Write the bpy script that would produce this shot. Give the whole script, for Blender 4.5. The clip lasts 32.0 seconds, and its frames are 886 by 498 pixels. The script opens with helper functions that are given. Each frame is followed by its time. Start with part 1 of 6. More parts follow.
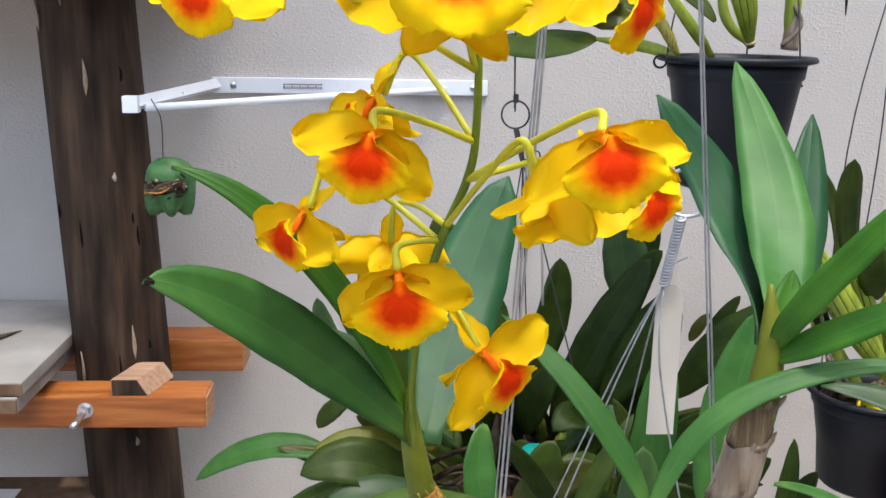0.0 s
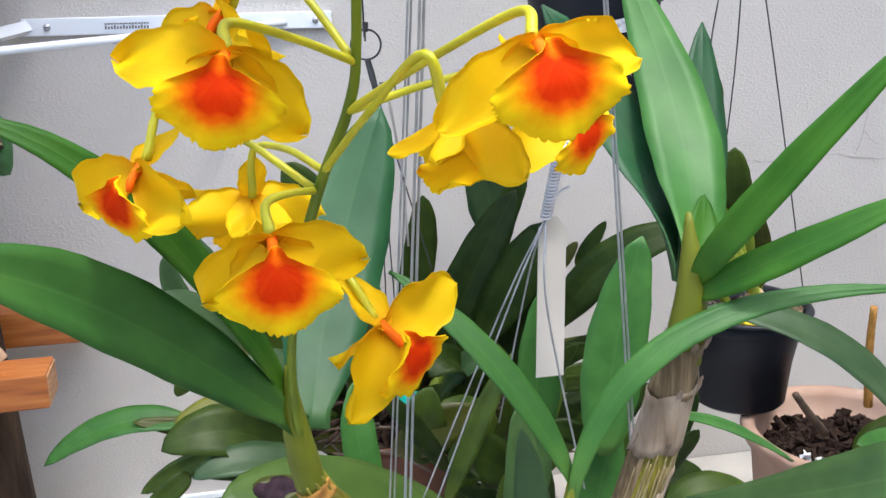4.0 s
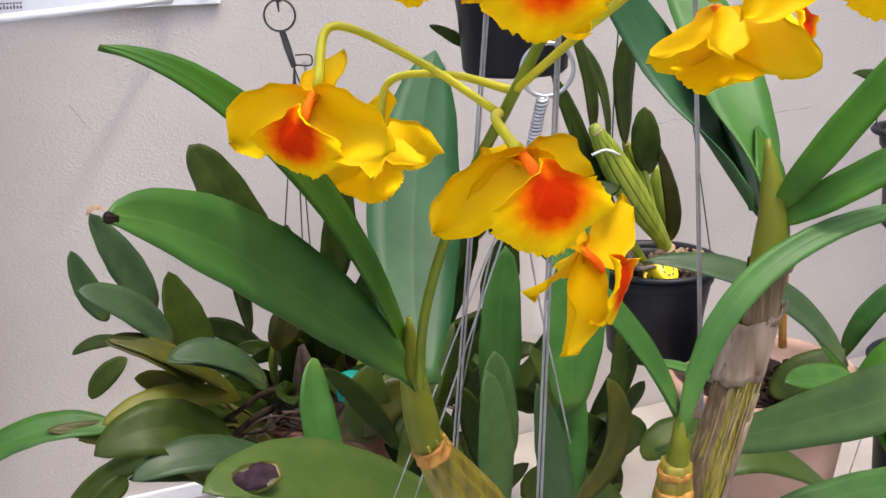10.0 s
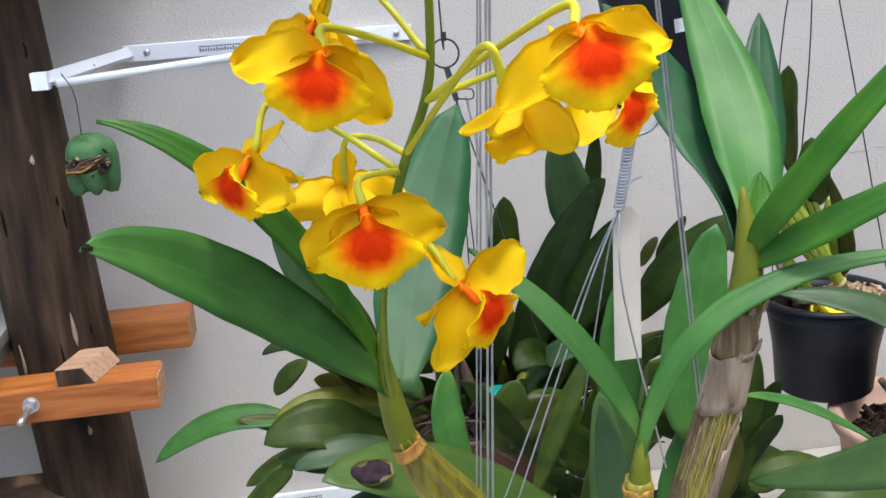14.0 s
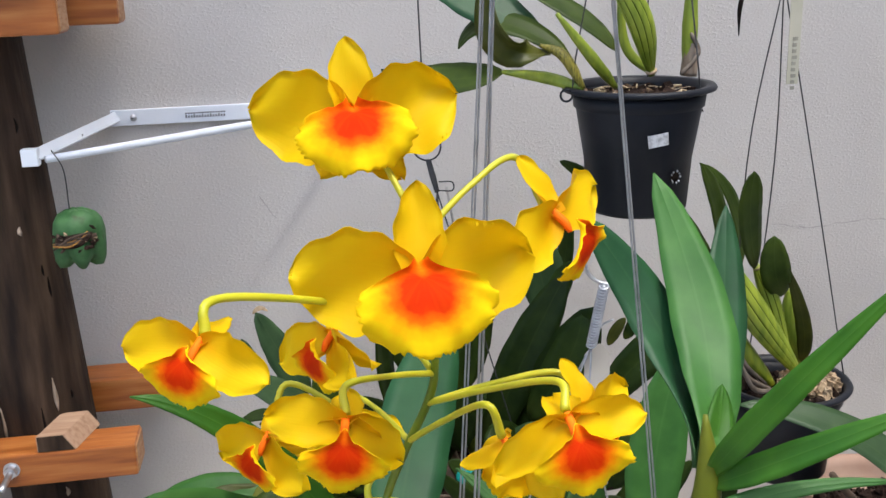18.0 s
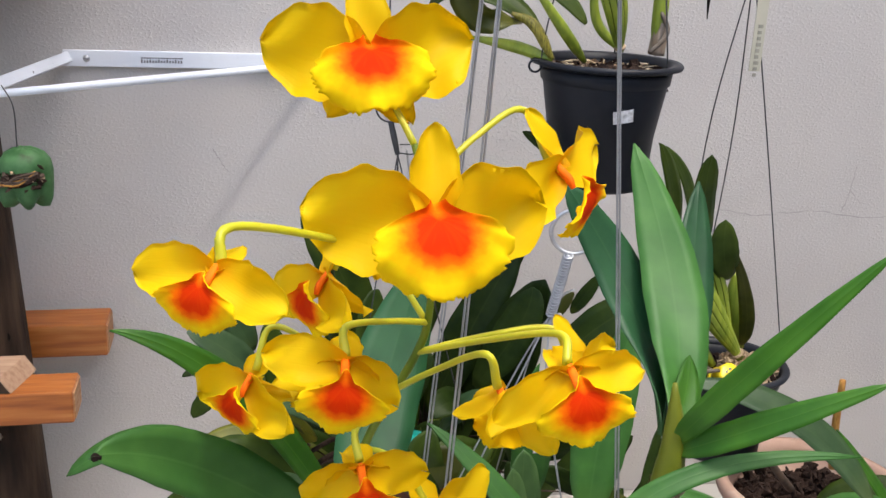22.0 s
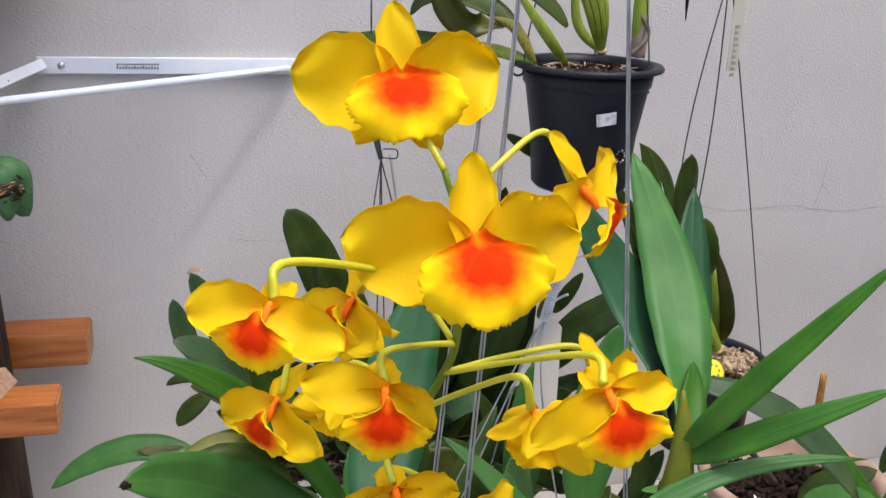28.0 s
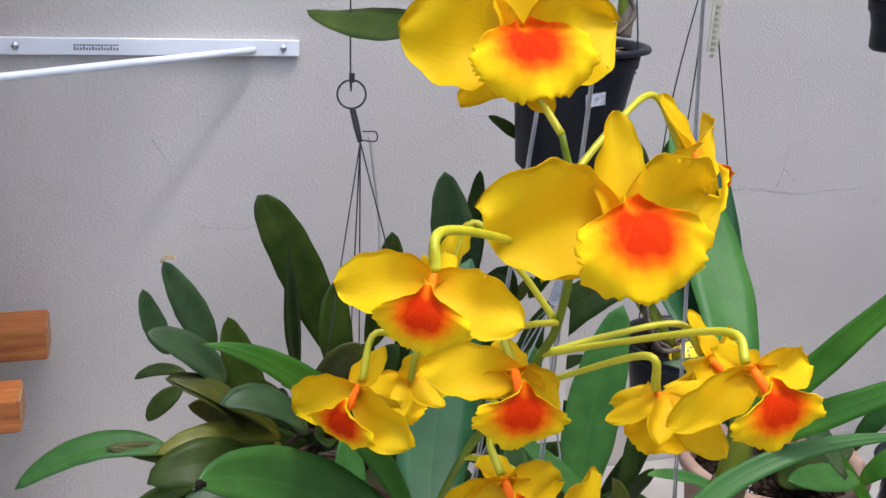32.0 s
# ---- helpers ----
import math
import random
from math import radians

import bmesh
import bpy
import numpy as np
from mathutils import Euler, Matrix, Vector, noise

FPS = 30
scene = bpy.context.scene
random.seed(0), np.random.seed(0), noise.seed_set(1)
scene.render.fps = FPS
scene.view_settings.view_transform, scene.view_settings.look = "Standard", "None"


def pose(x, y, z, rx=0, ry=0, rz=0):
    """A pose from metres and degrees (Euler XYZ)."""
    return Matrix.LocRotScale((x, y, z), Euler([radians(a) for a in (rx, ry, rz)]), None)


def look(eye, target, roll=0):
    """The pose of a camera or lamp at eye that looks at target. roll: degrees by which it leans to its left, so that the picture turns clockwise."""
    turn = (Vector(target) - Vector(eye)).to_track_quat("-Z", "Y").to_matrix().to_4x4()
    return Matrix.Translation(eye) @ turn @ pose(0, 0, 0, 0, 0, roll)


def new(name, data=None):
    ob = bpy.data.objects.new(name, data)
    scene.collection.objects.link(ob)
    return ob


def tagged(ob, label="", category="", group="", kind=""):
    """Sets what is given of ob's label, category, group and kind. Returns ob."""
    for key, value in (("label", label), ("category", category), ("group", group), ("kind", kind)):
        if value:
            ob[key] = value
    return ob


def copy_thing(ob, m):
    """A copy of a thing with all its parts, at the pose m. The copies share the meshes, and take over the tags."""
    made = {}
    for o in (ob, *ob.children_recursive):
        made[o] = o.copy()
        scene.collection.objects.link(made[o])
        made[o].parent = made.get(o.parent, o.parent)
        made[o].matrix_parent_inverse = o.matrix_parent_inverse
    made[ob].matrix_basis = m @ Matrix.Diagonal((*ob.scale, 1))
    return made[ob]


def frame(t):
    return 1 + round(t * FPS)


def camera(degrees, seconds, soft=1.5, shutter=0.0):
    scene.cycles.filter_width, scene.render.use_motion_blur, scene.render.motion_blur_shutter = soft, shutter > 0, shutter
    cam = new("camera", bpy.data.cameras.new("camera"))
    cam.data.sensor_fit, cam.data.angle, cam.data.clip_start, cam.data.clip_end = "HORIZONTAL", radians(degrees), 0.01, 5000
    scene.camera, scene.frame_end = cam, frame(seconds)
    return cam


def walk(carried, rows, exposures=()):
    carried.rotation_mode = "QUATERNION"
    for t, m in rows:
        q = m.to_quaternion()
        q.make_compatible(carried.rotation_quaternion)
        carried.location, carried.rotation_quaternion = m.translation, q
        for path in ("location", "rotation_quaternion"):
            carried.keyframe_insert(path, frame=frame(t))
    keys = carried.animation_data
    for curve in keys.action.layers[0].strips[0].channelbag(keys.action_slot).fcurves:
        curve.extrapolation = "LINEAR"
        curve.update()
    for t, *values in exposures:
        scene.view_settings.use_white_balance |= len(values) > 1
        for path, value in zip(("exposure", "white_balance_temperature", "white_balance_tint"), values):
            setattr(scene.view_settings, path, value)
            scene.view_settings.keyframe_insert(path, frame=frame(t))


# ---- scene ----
cam = camera(48.10, 32.0)
# seconds, eye x y z, yaw, pitch, roll
PATH = [
    (0.0, 0.0000, -0.0000, 1.5000, -2.52, -13.13, -0.92),
    (0.5, 0.0390, -0.0287, 1.5123, 3.40, -14.77, -1.30),
    (1.0, 0.0352, -0.0165, 1.4940, 3.05, -15.07, -0.20),
    (1.5, 0.0252, -0.0028, 1.4828, -1.99, -15.32, 0.54),
    (2.0, 0.0059, 0.0139, 1.4727, -6.40, -16.22, 1.55),
    (2.5, -0.0050, 0.0189, 1.4701, -8.64, -16.14, 1.37),
    (3.0, -0.0006, 0.0243, 1.4907, -9.58, -17.23, 1.62),
    (3.5, -0.0004, 0.0370, 1.4941, -10.88, -16.97, 1.28),
    (4.0, -0.0054, 0.0622, 1.4882, -11.96, -16.70, 0.87),
    (4.5, -0.0025, 0.0540, 1.4899, -11.01, -17.11, 0.25),
    (6.5, -0.0851, 0.0925, 1.4939, -22.61, -18.40, 3.69),
    (7.0, -0.0880, 0.0824, 1.5024, -23.31, -18.84, 4.20),
    (7.5, -0.0938, 0.0739, 1.5023, -23.93, -18.63, 3.91),
    (8.0, -0.0906, 0.0792, 1.4981, -23.81, -19.10, 3.72),
    (8.5, -0.0983, 0.0825, 1.4898, -24.18, -18.76, 2.95),
    (9.0, -0.1031, 0.0894, 1.4827, -24.55, -18.67, 2.73),
    (9.5, -0.1035, 0.0942, 1.4770, -23.83, -18.04, 2.12),
    (10.0, -0.0904, 0.0979, 1.4710, -22.16, -17.62, 1.69),
    (10.5, -0.0650, 0.0741, 1.4751, -18.22, -17.70, 1.99),
    (11.0, -0.0417, 0.0608, 1.5057, -14.86, -17.22, 1.00),
    (11.5, -0.0329, 0.0462, 1.4882, -12.77, -16.27, 1.44),
    (12.0, -0.0331, 0.0309, 1.4742, -11.75, -15.56, 2.04),
    (12.5, -0.0232, 0.0304, 1.4998, -11.05, -16.06, 3.07),
    (13.0, -0.0101, 0.0379, 1.5009, -9.45, -15.69, 3.10),
    (13.5, -0.0058, 0.0191, 1.4904, -7.11, -15.69, 3.72),
    (15.5, -0.0360, 0.0390, 1.4850, -12.20, -16.80, 4.80),
    (16.0, -0.0426, 0.0345, 1.4867, -12.98, -15.62, 4.45),
    (16.5, -0.0139, -0.0011, 1.5221, -9.58, -14.26, 2.94),
    (17.0, -0.0183, -0.0239, 1.5604, -7.60, -14.41, 1.89),
    (17.5, -0.0501, -0.0104, 1.5835, -9.38, -15.03, 1.22),
    (18.0, -0.0151, 0.0135, 1.5896, -8.98, -16.27, 1.85),
    (18.5, -0.0104, 0.0187, 1.6166, -12.61, -17.68, 1.55),
    (19.0, -0.0245, -0.0037, 1.6261, -13.12, -17.51, 0.32),
    (19.5, -0.0267, 0.0006, 1.6115, -13.09, -17.17, -0.37),
    (20.0, -0.0424, 0.0094, 1.5923, -13.21, -16.61, -1.82),
    (20.5, -0.0319, -0.0018, 1.6036, -12.10, -17.27, -2.06),
    (21.0, -0.0400, 0.0132, 1.5800, -12.47, -17.21, -2.45),
    (21.5, -0.0375, 0.0166, 1.5855, -12.18, -17.89, -2.65),
    (22.0, -0.0345, 0.0177, 1.5818, -11.43, -17.90, -2.58),
    (22.5, -0.0350, 0.0162, 1.5800, -11.57, -18.23, -2.17),
    (23.0, -0.0281, 0.0223, 1.5812, -11.28, -18.66, -1.75),
    (23.5, -0.0294, 0.0250, 1.5788, -11.31, -18.71, -1.60),
    (24.0, -0.0406, 0.0200, 1.5826, -11.78, -18.91, -1.62),
    (24.5, -0.0448, 0.0191, 1.5870, -12.00, -18.93, -1.65),
    (25.0, -0.0445, 0.0143, 1.5916, -11.87, -18.95, -1.72),
    (25.5, -0.0506, 0.0110, 1.5880, -12.22, -18.66, -1.81),
    (26.0, -0.0459, 0.0141, 1.5925, -12.33, -18.61, -1.80),
    (26.5, -0.0415, 0.0233, 1.5932, -12.30, -18.65, -1.72),
    (28.5, -0.0557, 0.0209, 1.5897, -13.87, -17.98, -2.30),
    (29.0, -0.0524, 0.0189, 1.5900, -13.72, -18.02, -2.46),
    (29.5, -0.0585, 0.0131, 1.5903, -13.90, -18.08, -2.62),
    (30.0, -0.0649, 0.0174, 1.5780, -14.36, -18.13, -2.89),
    (30.5, -0.0678, 0.0296, 1.5831, -14.86, -18.49, -2.91),
    (31.0, -0.0794, 0.0430, 1.5806, -15.85, -18.40, -2.85),
    (31.5, -0.0921, 0.0565, 1.5805, -17.13, -18.71, -2.73),
    (32.0, -0.0966, 0.0545, 1.5763, -17.50, -18.53, -2.77),
]
EXPOSURES = [(0.0, 1.66, 6300, 6), (1.0, 1.72, 6400, 8), (2.0, 1.91, 5900, 2), (3.0, 1.89, 5900, 2), (4.5, 1.78, 6150, 6), (7.0, 1.77, 6250, 7), (9.0, 1.78, 6750, 14), (11.0, 1.72, 6500, 10), (13.0, 1.74, 6250, 6), (16.0, 1.62, 5950, 2), (18.0, 1.44, 6250, 6), (20.0, 1.39, 6350, 6), (23.0, 1.51, 6450, 9), (26.0, 1.46, 6300, 9), (30.0, 1.40, 6150, 9), (32.0, 1.36, 6000, 9)]
walk(cam, [(t, pose(x, y, z, 90 + pitch, roll, yaw)) for t, x, y, z, yaw, pitch, roll in PATH], EXPOSURES)

# ---- sky and sun ----
SUN = Vector((0.6, -1.0, 3.4)).normalized()
world = bpy.data.worlds.new("sky")
scene.world = world
world.use_nodes = True
wn = world.node_tree.nodes
sky = wn.new("ShaderNodeTexSky")
sky.sky_type = "NISHITA"
sky.sun_disc = False
sky.sun_elevation = math.asin(SUN.z)
sky.sun_rotation = math.atan2(SUN.x, SUN.y)
sky.air_density, sky.dust_density = 1.0, 4.0
world.node_tree.links.new(sky.outputs[0], wn["Background"].inputs[0])
wn["Background"].inputs[1].default_value = 0.15
sun_data = bpy.data.lights.new("sun", "SUN")
sun_data.energy, sun_data.angle, sun_data.color = 0.62, radians(3.4), (1.0, 0.95, 0.88)
sun = new("sun", sun_data)
sun.matrix_world = look(SUN * 10, (0, 0, 0))


# ---- materials ----
def material(name, stops, scale=20.0, rough=0.5, bump=0.0, bump_scale=200.0, stretch=(1, 1, 1), metal=0.0, detail=4.0, speck=None, vary=0.0, translucent=0.0, spec=0.5, bump_dist=0.001, patchy=0.0):
    """Two scales of noise between colour stops, fine relief, optional dark specks and per-object variation."""
    mat = bpy.data.materials.new(name)
    mat.use_nodes = True
    nt = mat.node_tree
    n, link = nt.nodes, nt.links.new
    bsdf = n["Principled BSDF"]
    co = n.new("ShaderNodeTexCoord")
    mp = n.new("ShaderNodeMapping")
    mp.inputs["Scale"].default_value = stretch
    link(co.outputs["Object"], mp.inputs[0])
    na = n.new("ShaderNodeTexNoise")
    na.inputs["Scale"].default_value, na.inputs["Detail"].default_value = scale, detail
    link(mp.outputs[0], na.inputs["Vector"])
    ramp = n.new("ShaderNodeValToRGB")
    els = ramp.color_ramp.elements
    while len(els) < len(stops):
        els.new(0.5)
    for i, (p, c) in enumerate(stops):
        els[i].position, els[i].color = p, (*c, 1)
    link(na.outputs[0], ramp.inputs[0])
    col = ramp.outputs[0]
    if speck:
        amount, size, colour = speck
        nb = n.new("ShaderNodeTexNoise")
        nb.inputs["Scale"].default_value, nb.inputs["Detail"].default_value = size, 6
        link(mp.outputs[0], nb.inputs["Vector"])
        mr = n.new("ShaderNodeMapRange")
        mr.inputs[1].default_value, mr.inputs[2].default_value = 0.58, 0.72
        mr.inputs[4].default_value = amount
        link(nb.outputs[0], mr.inputs[0])
        mx = n.new("ShaderNodeMixRGB")
        mx.inputs[2].default_value = (*colour, 1)
        link(mr.outputs[0], mx.inputs[0])
        link(col, mx.inputs[1])
        col = mx.outputs[0]
    if vary:
        info = n.new("ShaderNodeObjectInfo")
        hsv = n.new("ShaderNodeHueSaturation")
        mr = n.new("ShaderNodeMapRange")
        mr.inputs[3].default_value, mr.inputs[4].default_value = 1 - vary, 1 + vary
        link(info.outputs["Random"], mr.inputs[0])
        link(mr.outputs[0], hsv.inputs["Value"])
        link(col, hsv.inputs["Color"])
        col = hsv.outputs[0]
    link(col, bsdf.inputs["Base Color"])
    bsdf.inputs["Roughness"].default_value = rough
    bsdf.inputs["Metallic"].default_value = metal
    bsdf.inputs["Specular IOR Level"].default_value = spec
    if bump:
        nc = n.new("ShaderNodeTexNoise")
        nc.inputs["Scale"].default_value, nc.inputs["Detail"].default_value = bump_scale, 5
        link(mp.outputs[0], nc.inputs["Vector"])
        bp = n.new("ShaderNodeBump")
        bp.inputs["Strength"].default_value, bp.inputs["Distance"].default_value = bump, bump_dist
        height = nc.outputs[0]
        if patchy:
            # trowelled patches: sharp grains where the coat is rough, nearly flat between
            np_ = n.new("ShaderNodeTexNoise")
            np_.inputs["Scale"].default_value, np_.inputs["Detail"].default_value = patchy, 4
            link(co.outputs["Object"], np_.inputs["Vector"])
            pm = n.new("ShaderNodeMapRange")
            pm.inputs[1].default_value, pm.inputs[2].default_value, pm.inputs[3].default_value = 0.40, 0.70, 0.50
            link(np_.outputs[0], pm.inputs[0])
            grain = n.new("ShaderNodeMapRange")
            grain.inputs[1].default_value, grain.inputs[2].default_value = 0.48, 0.70
            link(nc.outputs[0], grain.inputs[0])
            mul = n.new("ShaderNodeMath")
            mul.operation = "MULTIPLY"
            link(grain.outputs[0], mul.inputs[0])
            link(pm.outputs[0], mul.inputs[1])
            height = mul.outputs[0]
        link(height, bp.inputs["Height"])
        link(bp.outputs[0], bsdf.inputs["Normal"])
    if translucent:
        tr = n.new("ShaderNodeBsdfTranslucent")
        link(col, tr.inputs[0])
        ms = n.new("ShaderNodeMixShader")
        ms.inputs[0].default_value = translucent
        link(bsdf.outputs[0], ms.inputs[1])
        link(tr.outputs[0], ms.inputs[2])
        link(ms.outputs[0], n["Material Output"].inputs[0])
    return mat


def leaf_material(name, dark, light, rib, rough=0.38, vary=0.18, translucent=0.12, veins=26.0, spec=0.28):
    """A leaf with a paler midrib, fine parallel veins along it and mottling; the mesh's uv runs across (u) and along (v)."""
    mat = material(name, [(0.3, dark), (0.7, light)], scale=45.0, rough=rough + 0.05, vary=vary, bump=0.0, spec=spec)
    nt = mat.node_tree
    n, link = nt.nodes, nt.links.new
    bsdf = n["Principled BSDF"]
    src = bsdf.inputs["Base Color"].links[0].from_socket
    uv = n.new("ShaderNodeUVMap")
    uv.uv_map = "leaf"
    sp = n.new("ShaderNodeSeparateXYZ")
    link(uv.outputs[0], sp.inputs[0])
    sub = n.new("ShaderNodeMath")
    sub.operation = "SUBTRACT"
    sub.inputs[1].default_value = 0.5
    link(sp.outputs[0], sub.inputs[0])
    ab = n.new("ShaderNodeMath")
    ab.operation = "ABSOLUTE"
    link(sub.outputs[0], ab.inputs[0])
    mr = n.new("ShaderNodeMapRange")
    mr.inputs[1].default_value, mr.inputs[2].default_value, mr.inputs[3].default_value, mr.inputs[4].default_value = 0.006, 0.030, 0.22, 0.0
    link(ab.outputs[0], mr.inputs[0])
    wv = n.new("ShaderNodeMath")
    wv.operation = "SINE"
    ml = n.new("ShaderNodeMath")
    ml.operation = "MULTIPLY"
    ml.inputs[1].default_value = veins * 6.283
    link(sp.outputs[0], ml.inputs[0])
    link(ml.outputs[0], wv.inputs[0])
    vm = n.new("ShaderNodeMapRange")
    vm.inputs[1].default_value, vm.inputs[2].default_value, vm.inputs[3].default_value, vm.inputs[4].default_value = 0.2, 1.0, 0.0, 0.02
    link(wv.outputs[0], vm.inputs[0])
    mxm = n.new("ShaderNodeMath")
    mxm.operation = "MAXIMUM"
    link(mr.outputs[0], mxm.inputs[0])
    link(vm.outputs[0], mxm.inputs[1])
    mx = n.new("ShaderNodeMixRGB")
    mx.inputs[2].default_value = (*rib, 1)
    link(mxm.outputs[0], mx.inputs[0])
    link(src, mx.inputs[1])
    # yellowing towards the base, where the leaf joins its stem
    ym = n.new("ShaderNodeMapRange")
    ym.inputs[1].default_value, ym.inputs[2].default_value, ym.inputs[3].default_value, ym.inputs[4].default_value = 0.0, 0.18, 0.55, 0.0
    link(sp.outputs[1], ym.inputs[0])
    my = n.new("ShaderNodeMixRGB")
    my.inputs[2].default_value = (rib[0] * 1.1, rib[1] * 0.95, rib[2] * 0.6, 1)
    link(ym.outputs[0], my.inputs[0])
    link(mx.outputs[0], my.inputs[1])
    link(my.outputs[0], bsdf.inputs["Base Color"])
    bp = n.new("ShaderNodeBump")
    bp.inputs["Strength"].default_value, bp.inputs["Distance"].default_value = 0.03, 0.0002
    link(wv.outputs[0], bp.inputs["Height"])
    link(bp.outputs[0], bsdf.inputs["Normal"])
    tr = n.new("ShaderNodeBsdfTranslucent")
    link(my.outputs[0], tr.inputs[0])
    ms = n.new("ShaderNodeMixShader")
    ms.inputs[0].default_value = translucent
    link(bsdf.outputs[0], ms.inputs[1])
    link(tr.outputs[0], ms.inputs[2])
    link(ms.outputs[0], n["Material Output"].inputs[0])
    return mat


def petal_material(name, stops, rough=0.5, translucent=0.38, fleck=(0.90, 0.50, 0.0), sheen=0.25):
    """Petal colour along uv v (from the heart outwards) with fine veins fanning across u."""
    mat = bpy.data.materials.new(name)
    mat.use_nodes = True
    nt = mat.node_tree
    n, link = nt.nodes, nt.links.new
    bsdf = n["Principled BSDF"]
    uv = n.new("ShaderNodeUVMap")
    uv.uv_map = "leaf"
    sp = n.new("ShaderNodeSeparateXYZ")
    link(uv.outputs[0], sp.inputs[0])
    co = n.new("ShaderNodeTexCoord")
    na = n.new("ShaderNodeTexNoise")
    na.inputs["Scale"].default_value, na.inputs["Detail"].default_value = 260.0, 5
    link(co.outputs["Object"], na.inputs["Vector"])
    ad = n.new("ShaderNodeMath")
    ad.operation = "MULTIPLY_ADD"
    ad.inputs[1].default_value, ad.inputs[2].default_value = 0.22, -0.11
    link(na.outputs[0], ad.inputs[0])
    sm = n.new("ShaderNodeMath")
    link(sp.outputs[1], sm.inputs[0])
    link(ad.outputs[0], sm.inputs[1])
    ramp = n.new("ShaderNodeValToRGB")
    els = ramp.color_ramp.elements
    while len(els) < len(stops):
        els.new(0.5)
    for i, (p, c) in enumerate(stops):
        els[i].position, els[i].color = p, (*c, 1)
    link(sm.outputs[0], ramp.inputs[0])
    wv = n.new("ShaderNodeTexNoise")
    mp = n.new("ShaderNodeMapping")
    mp.inputs["Scale"].default_value = (30.0, 2.0, 1.0)
    link(uv.outputs[0], mp.inputs[0])
    link(mp.outputs[0], wv.inputs["Vector"])
    wv.inputs["Scale"].default_value = 1.0
    mr = n.new("ShaderNodeMapRange")
    mr.inputs[1].default_value, mr.inputs[2].default_value, mr.inputs[4].default_value = 0.45, 0.75, 0.16
    link(wv.outputs[0], mr.inputs[0])
    mx = n.new("ShaderNodeMixRGB")
    mx.inputs[2].default_value = (*fleck, 1)
    link(mr.outputs[0], mx.inputs[0])
    link(ramp.outputs[0], mx.inputs[1])
    link(mx.outputs[0], bsdf.inputs["Base Color"])
    bsdf.inputs["Roughness"].default_value = rough
    bsdf.inputs["Specular IOR Level"].default_value = sheen
    bp = n.new("ShaderNodeBump")
    bp.inputs["Strength"].default_value, bp.inputs["Distance"].default_value = 0.28, 0.0004
    link(wv.outputs[0], bp.inputs["Height"])
    link(bp.outputs[0], bsdf.inputs["Normal"])
    tr = n.new("ShaderNodeBsdfTranslucent")
    link(mx.outputs[0], tr.inputs[0])
    ms = n.new("ShaderNodeMixShader")
    ms.inputs[0].default_value = translucent
    link(bsdf.outputs[0], ms.inputs[1])
    link(tr.outputs[0], ms.inputs[2])
    link(ms.outputs[0], n["Material Output"].inputs[0])
    return mat


M_WALL = material("stucco", [(0.3, (0.495, 0.466, 0.438)), (0.7, (0.556, 0.527, 0.496))], scale=3.0, rough=0.85, bump=0.46, bump_scale=250.0, bump_dist=0.0017, patchy=14.0, stretch=(0.9, 1, 1.1), speck=(0.25, 12.0, (0.425, 0.393, 0.365)), spec=0.12)
M_FLOOR = material("concrete", [(0.3, (0.32, 0.31, 0.29)), (0.7, (0.45, 0.43, 0.41))], scale=6.0, rough=0.8, bump=0.3, bump_scale=120.0)
M_LEDGE = material("plaster_ledge", [(0.3, (0.29, 0.27, 0.25)), (0.7, (0.38, 0.36, 0.335))], scale=9.0, rough=0.8, bump=0.3, bump_scale=150.0, speck=(0.3, 20.0, (0.35, 0.31, 0.28)))
M_CRACK = material("crack", [(0.3, (0.33, 0.305, 0.285)), (0.7, (0.43, 0.40, 0.375))], scale=80.0, rough=0.9)
M_POST = material("weathered_wood", [(0.3, (0.011, 0.0065, 0.0045)), (0.5, (0.035, 0.021, 0.013)), (0.78, (0.088, 0.055, 0.034))], scale=16.0, rough=0.75, bump=0.6, bump_scale=60.0, bump_dist=0.002, stretch=(3.5, 3.5, 0.5), detail=7.0, speck=(0.85, 7.0, (0.009, 0.007, 0.005)), spec=0.2)
M_BEAM = material("varnished_pine", [(0.3, (0.20, 0.054, 0.009)), (0.5, (0.31, 0.096, 0.018)), (0.72, (0.41, 0.160, 0.042))], scale=22.0, rough=0.45, bump=0.25, bump_scale=80.0, stretch=(0.45, 5.0, 5.0), detail=6.0, speck=(0.35, 12.0, (0.20, 0.06, 0.02)))
M_ENDGRAIN = material("pine_end_grain", [(0.3, (0.30, 0.14, 0.06)), (0.7, (0.45, 0.26, 0.14))], scale=60.0, rough=0.8, bump=0.5, bump_scale=250.0, stretch=(1, 1, 4))
M_BLOCK = material("raw_pine", [(0.3, (0.26, 0.15, 0.09)), (0.7, (0.40, 0.26, 0.17))], scale=30.0, rough=0.7, bump=0.3, bump_scale=120.0, stretch=(0.5, 5, 5))
# real stains, with tone and specks darkened further to carry the shelf's shade
M_BOARD = material("worn_shaded_white_board", [(0.3, (0.19, 0.178, 0.162)), (0.7, (0.33, 0.32, 0.305))], scale=10.0, rough=0.6, bump=0.2, bump_scale=80.0, speck=(0.8, 9.0, (0.15, 0.115, 0.08)))
M_BOARD_EDGE = material("chipboard", [(0.3, (0.10, 0.062, 0.036)), (0.7, (0.17, 0.110, 0.070))], scale=60.0, rough=0.8, bump=0.4, spec=0.2)
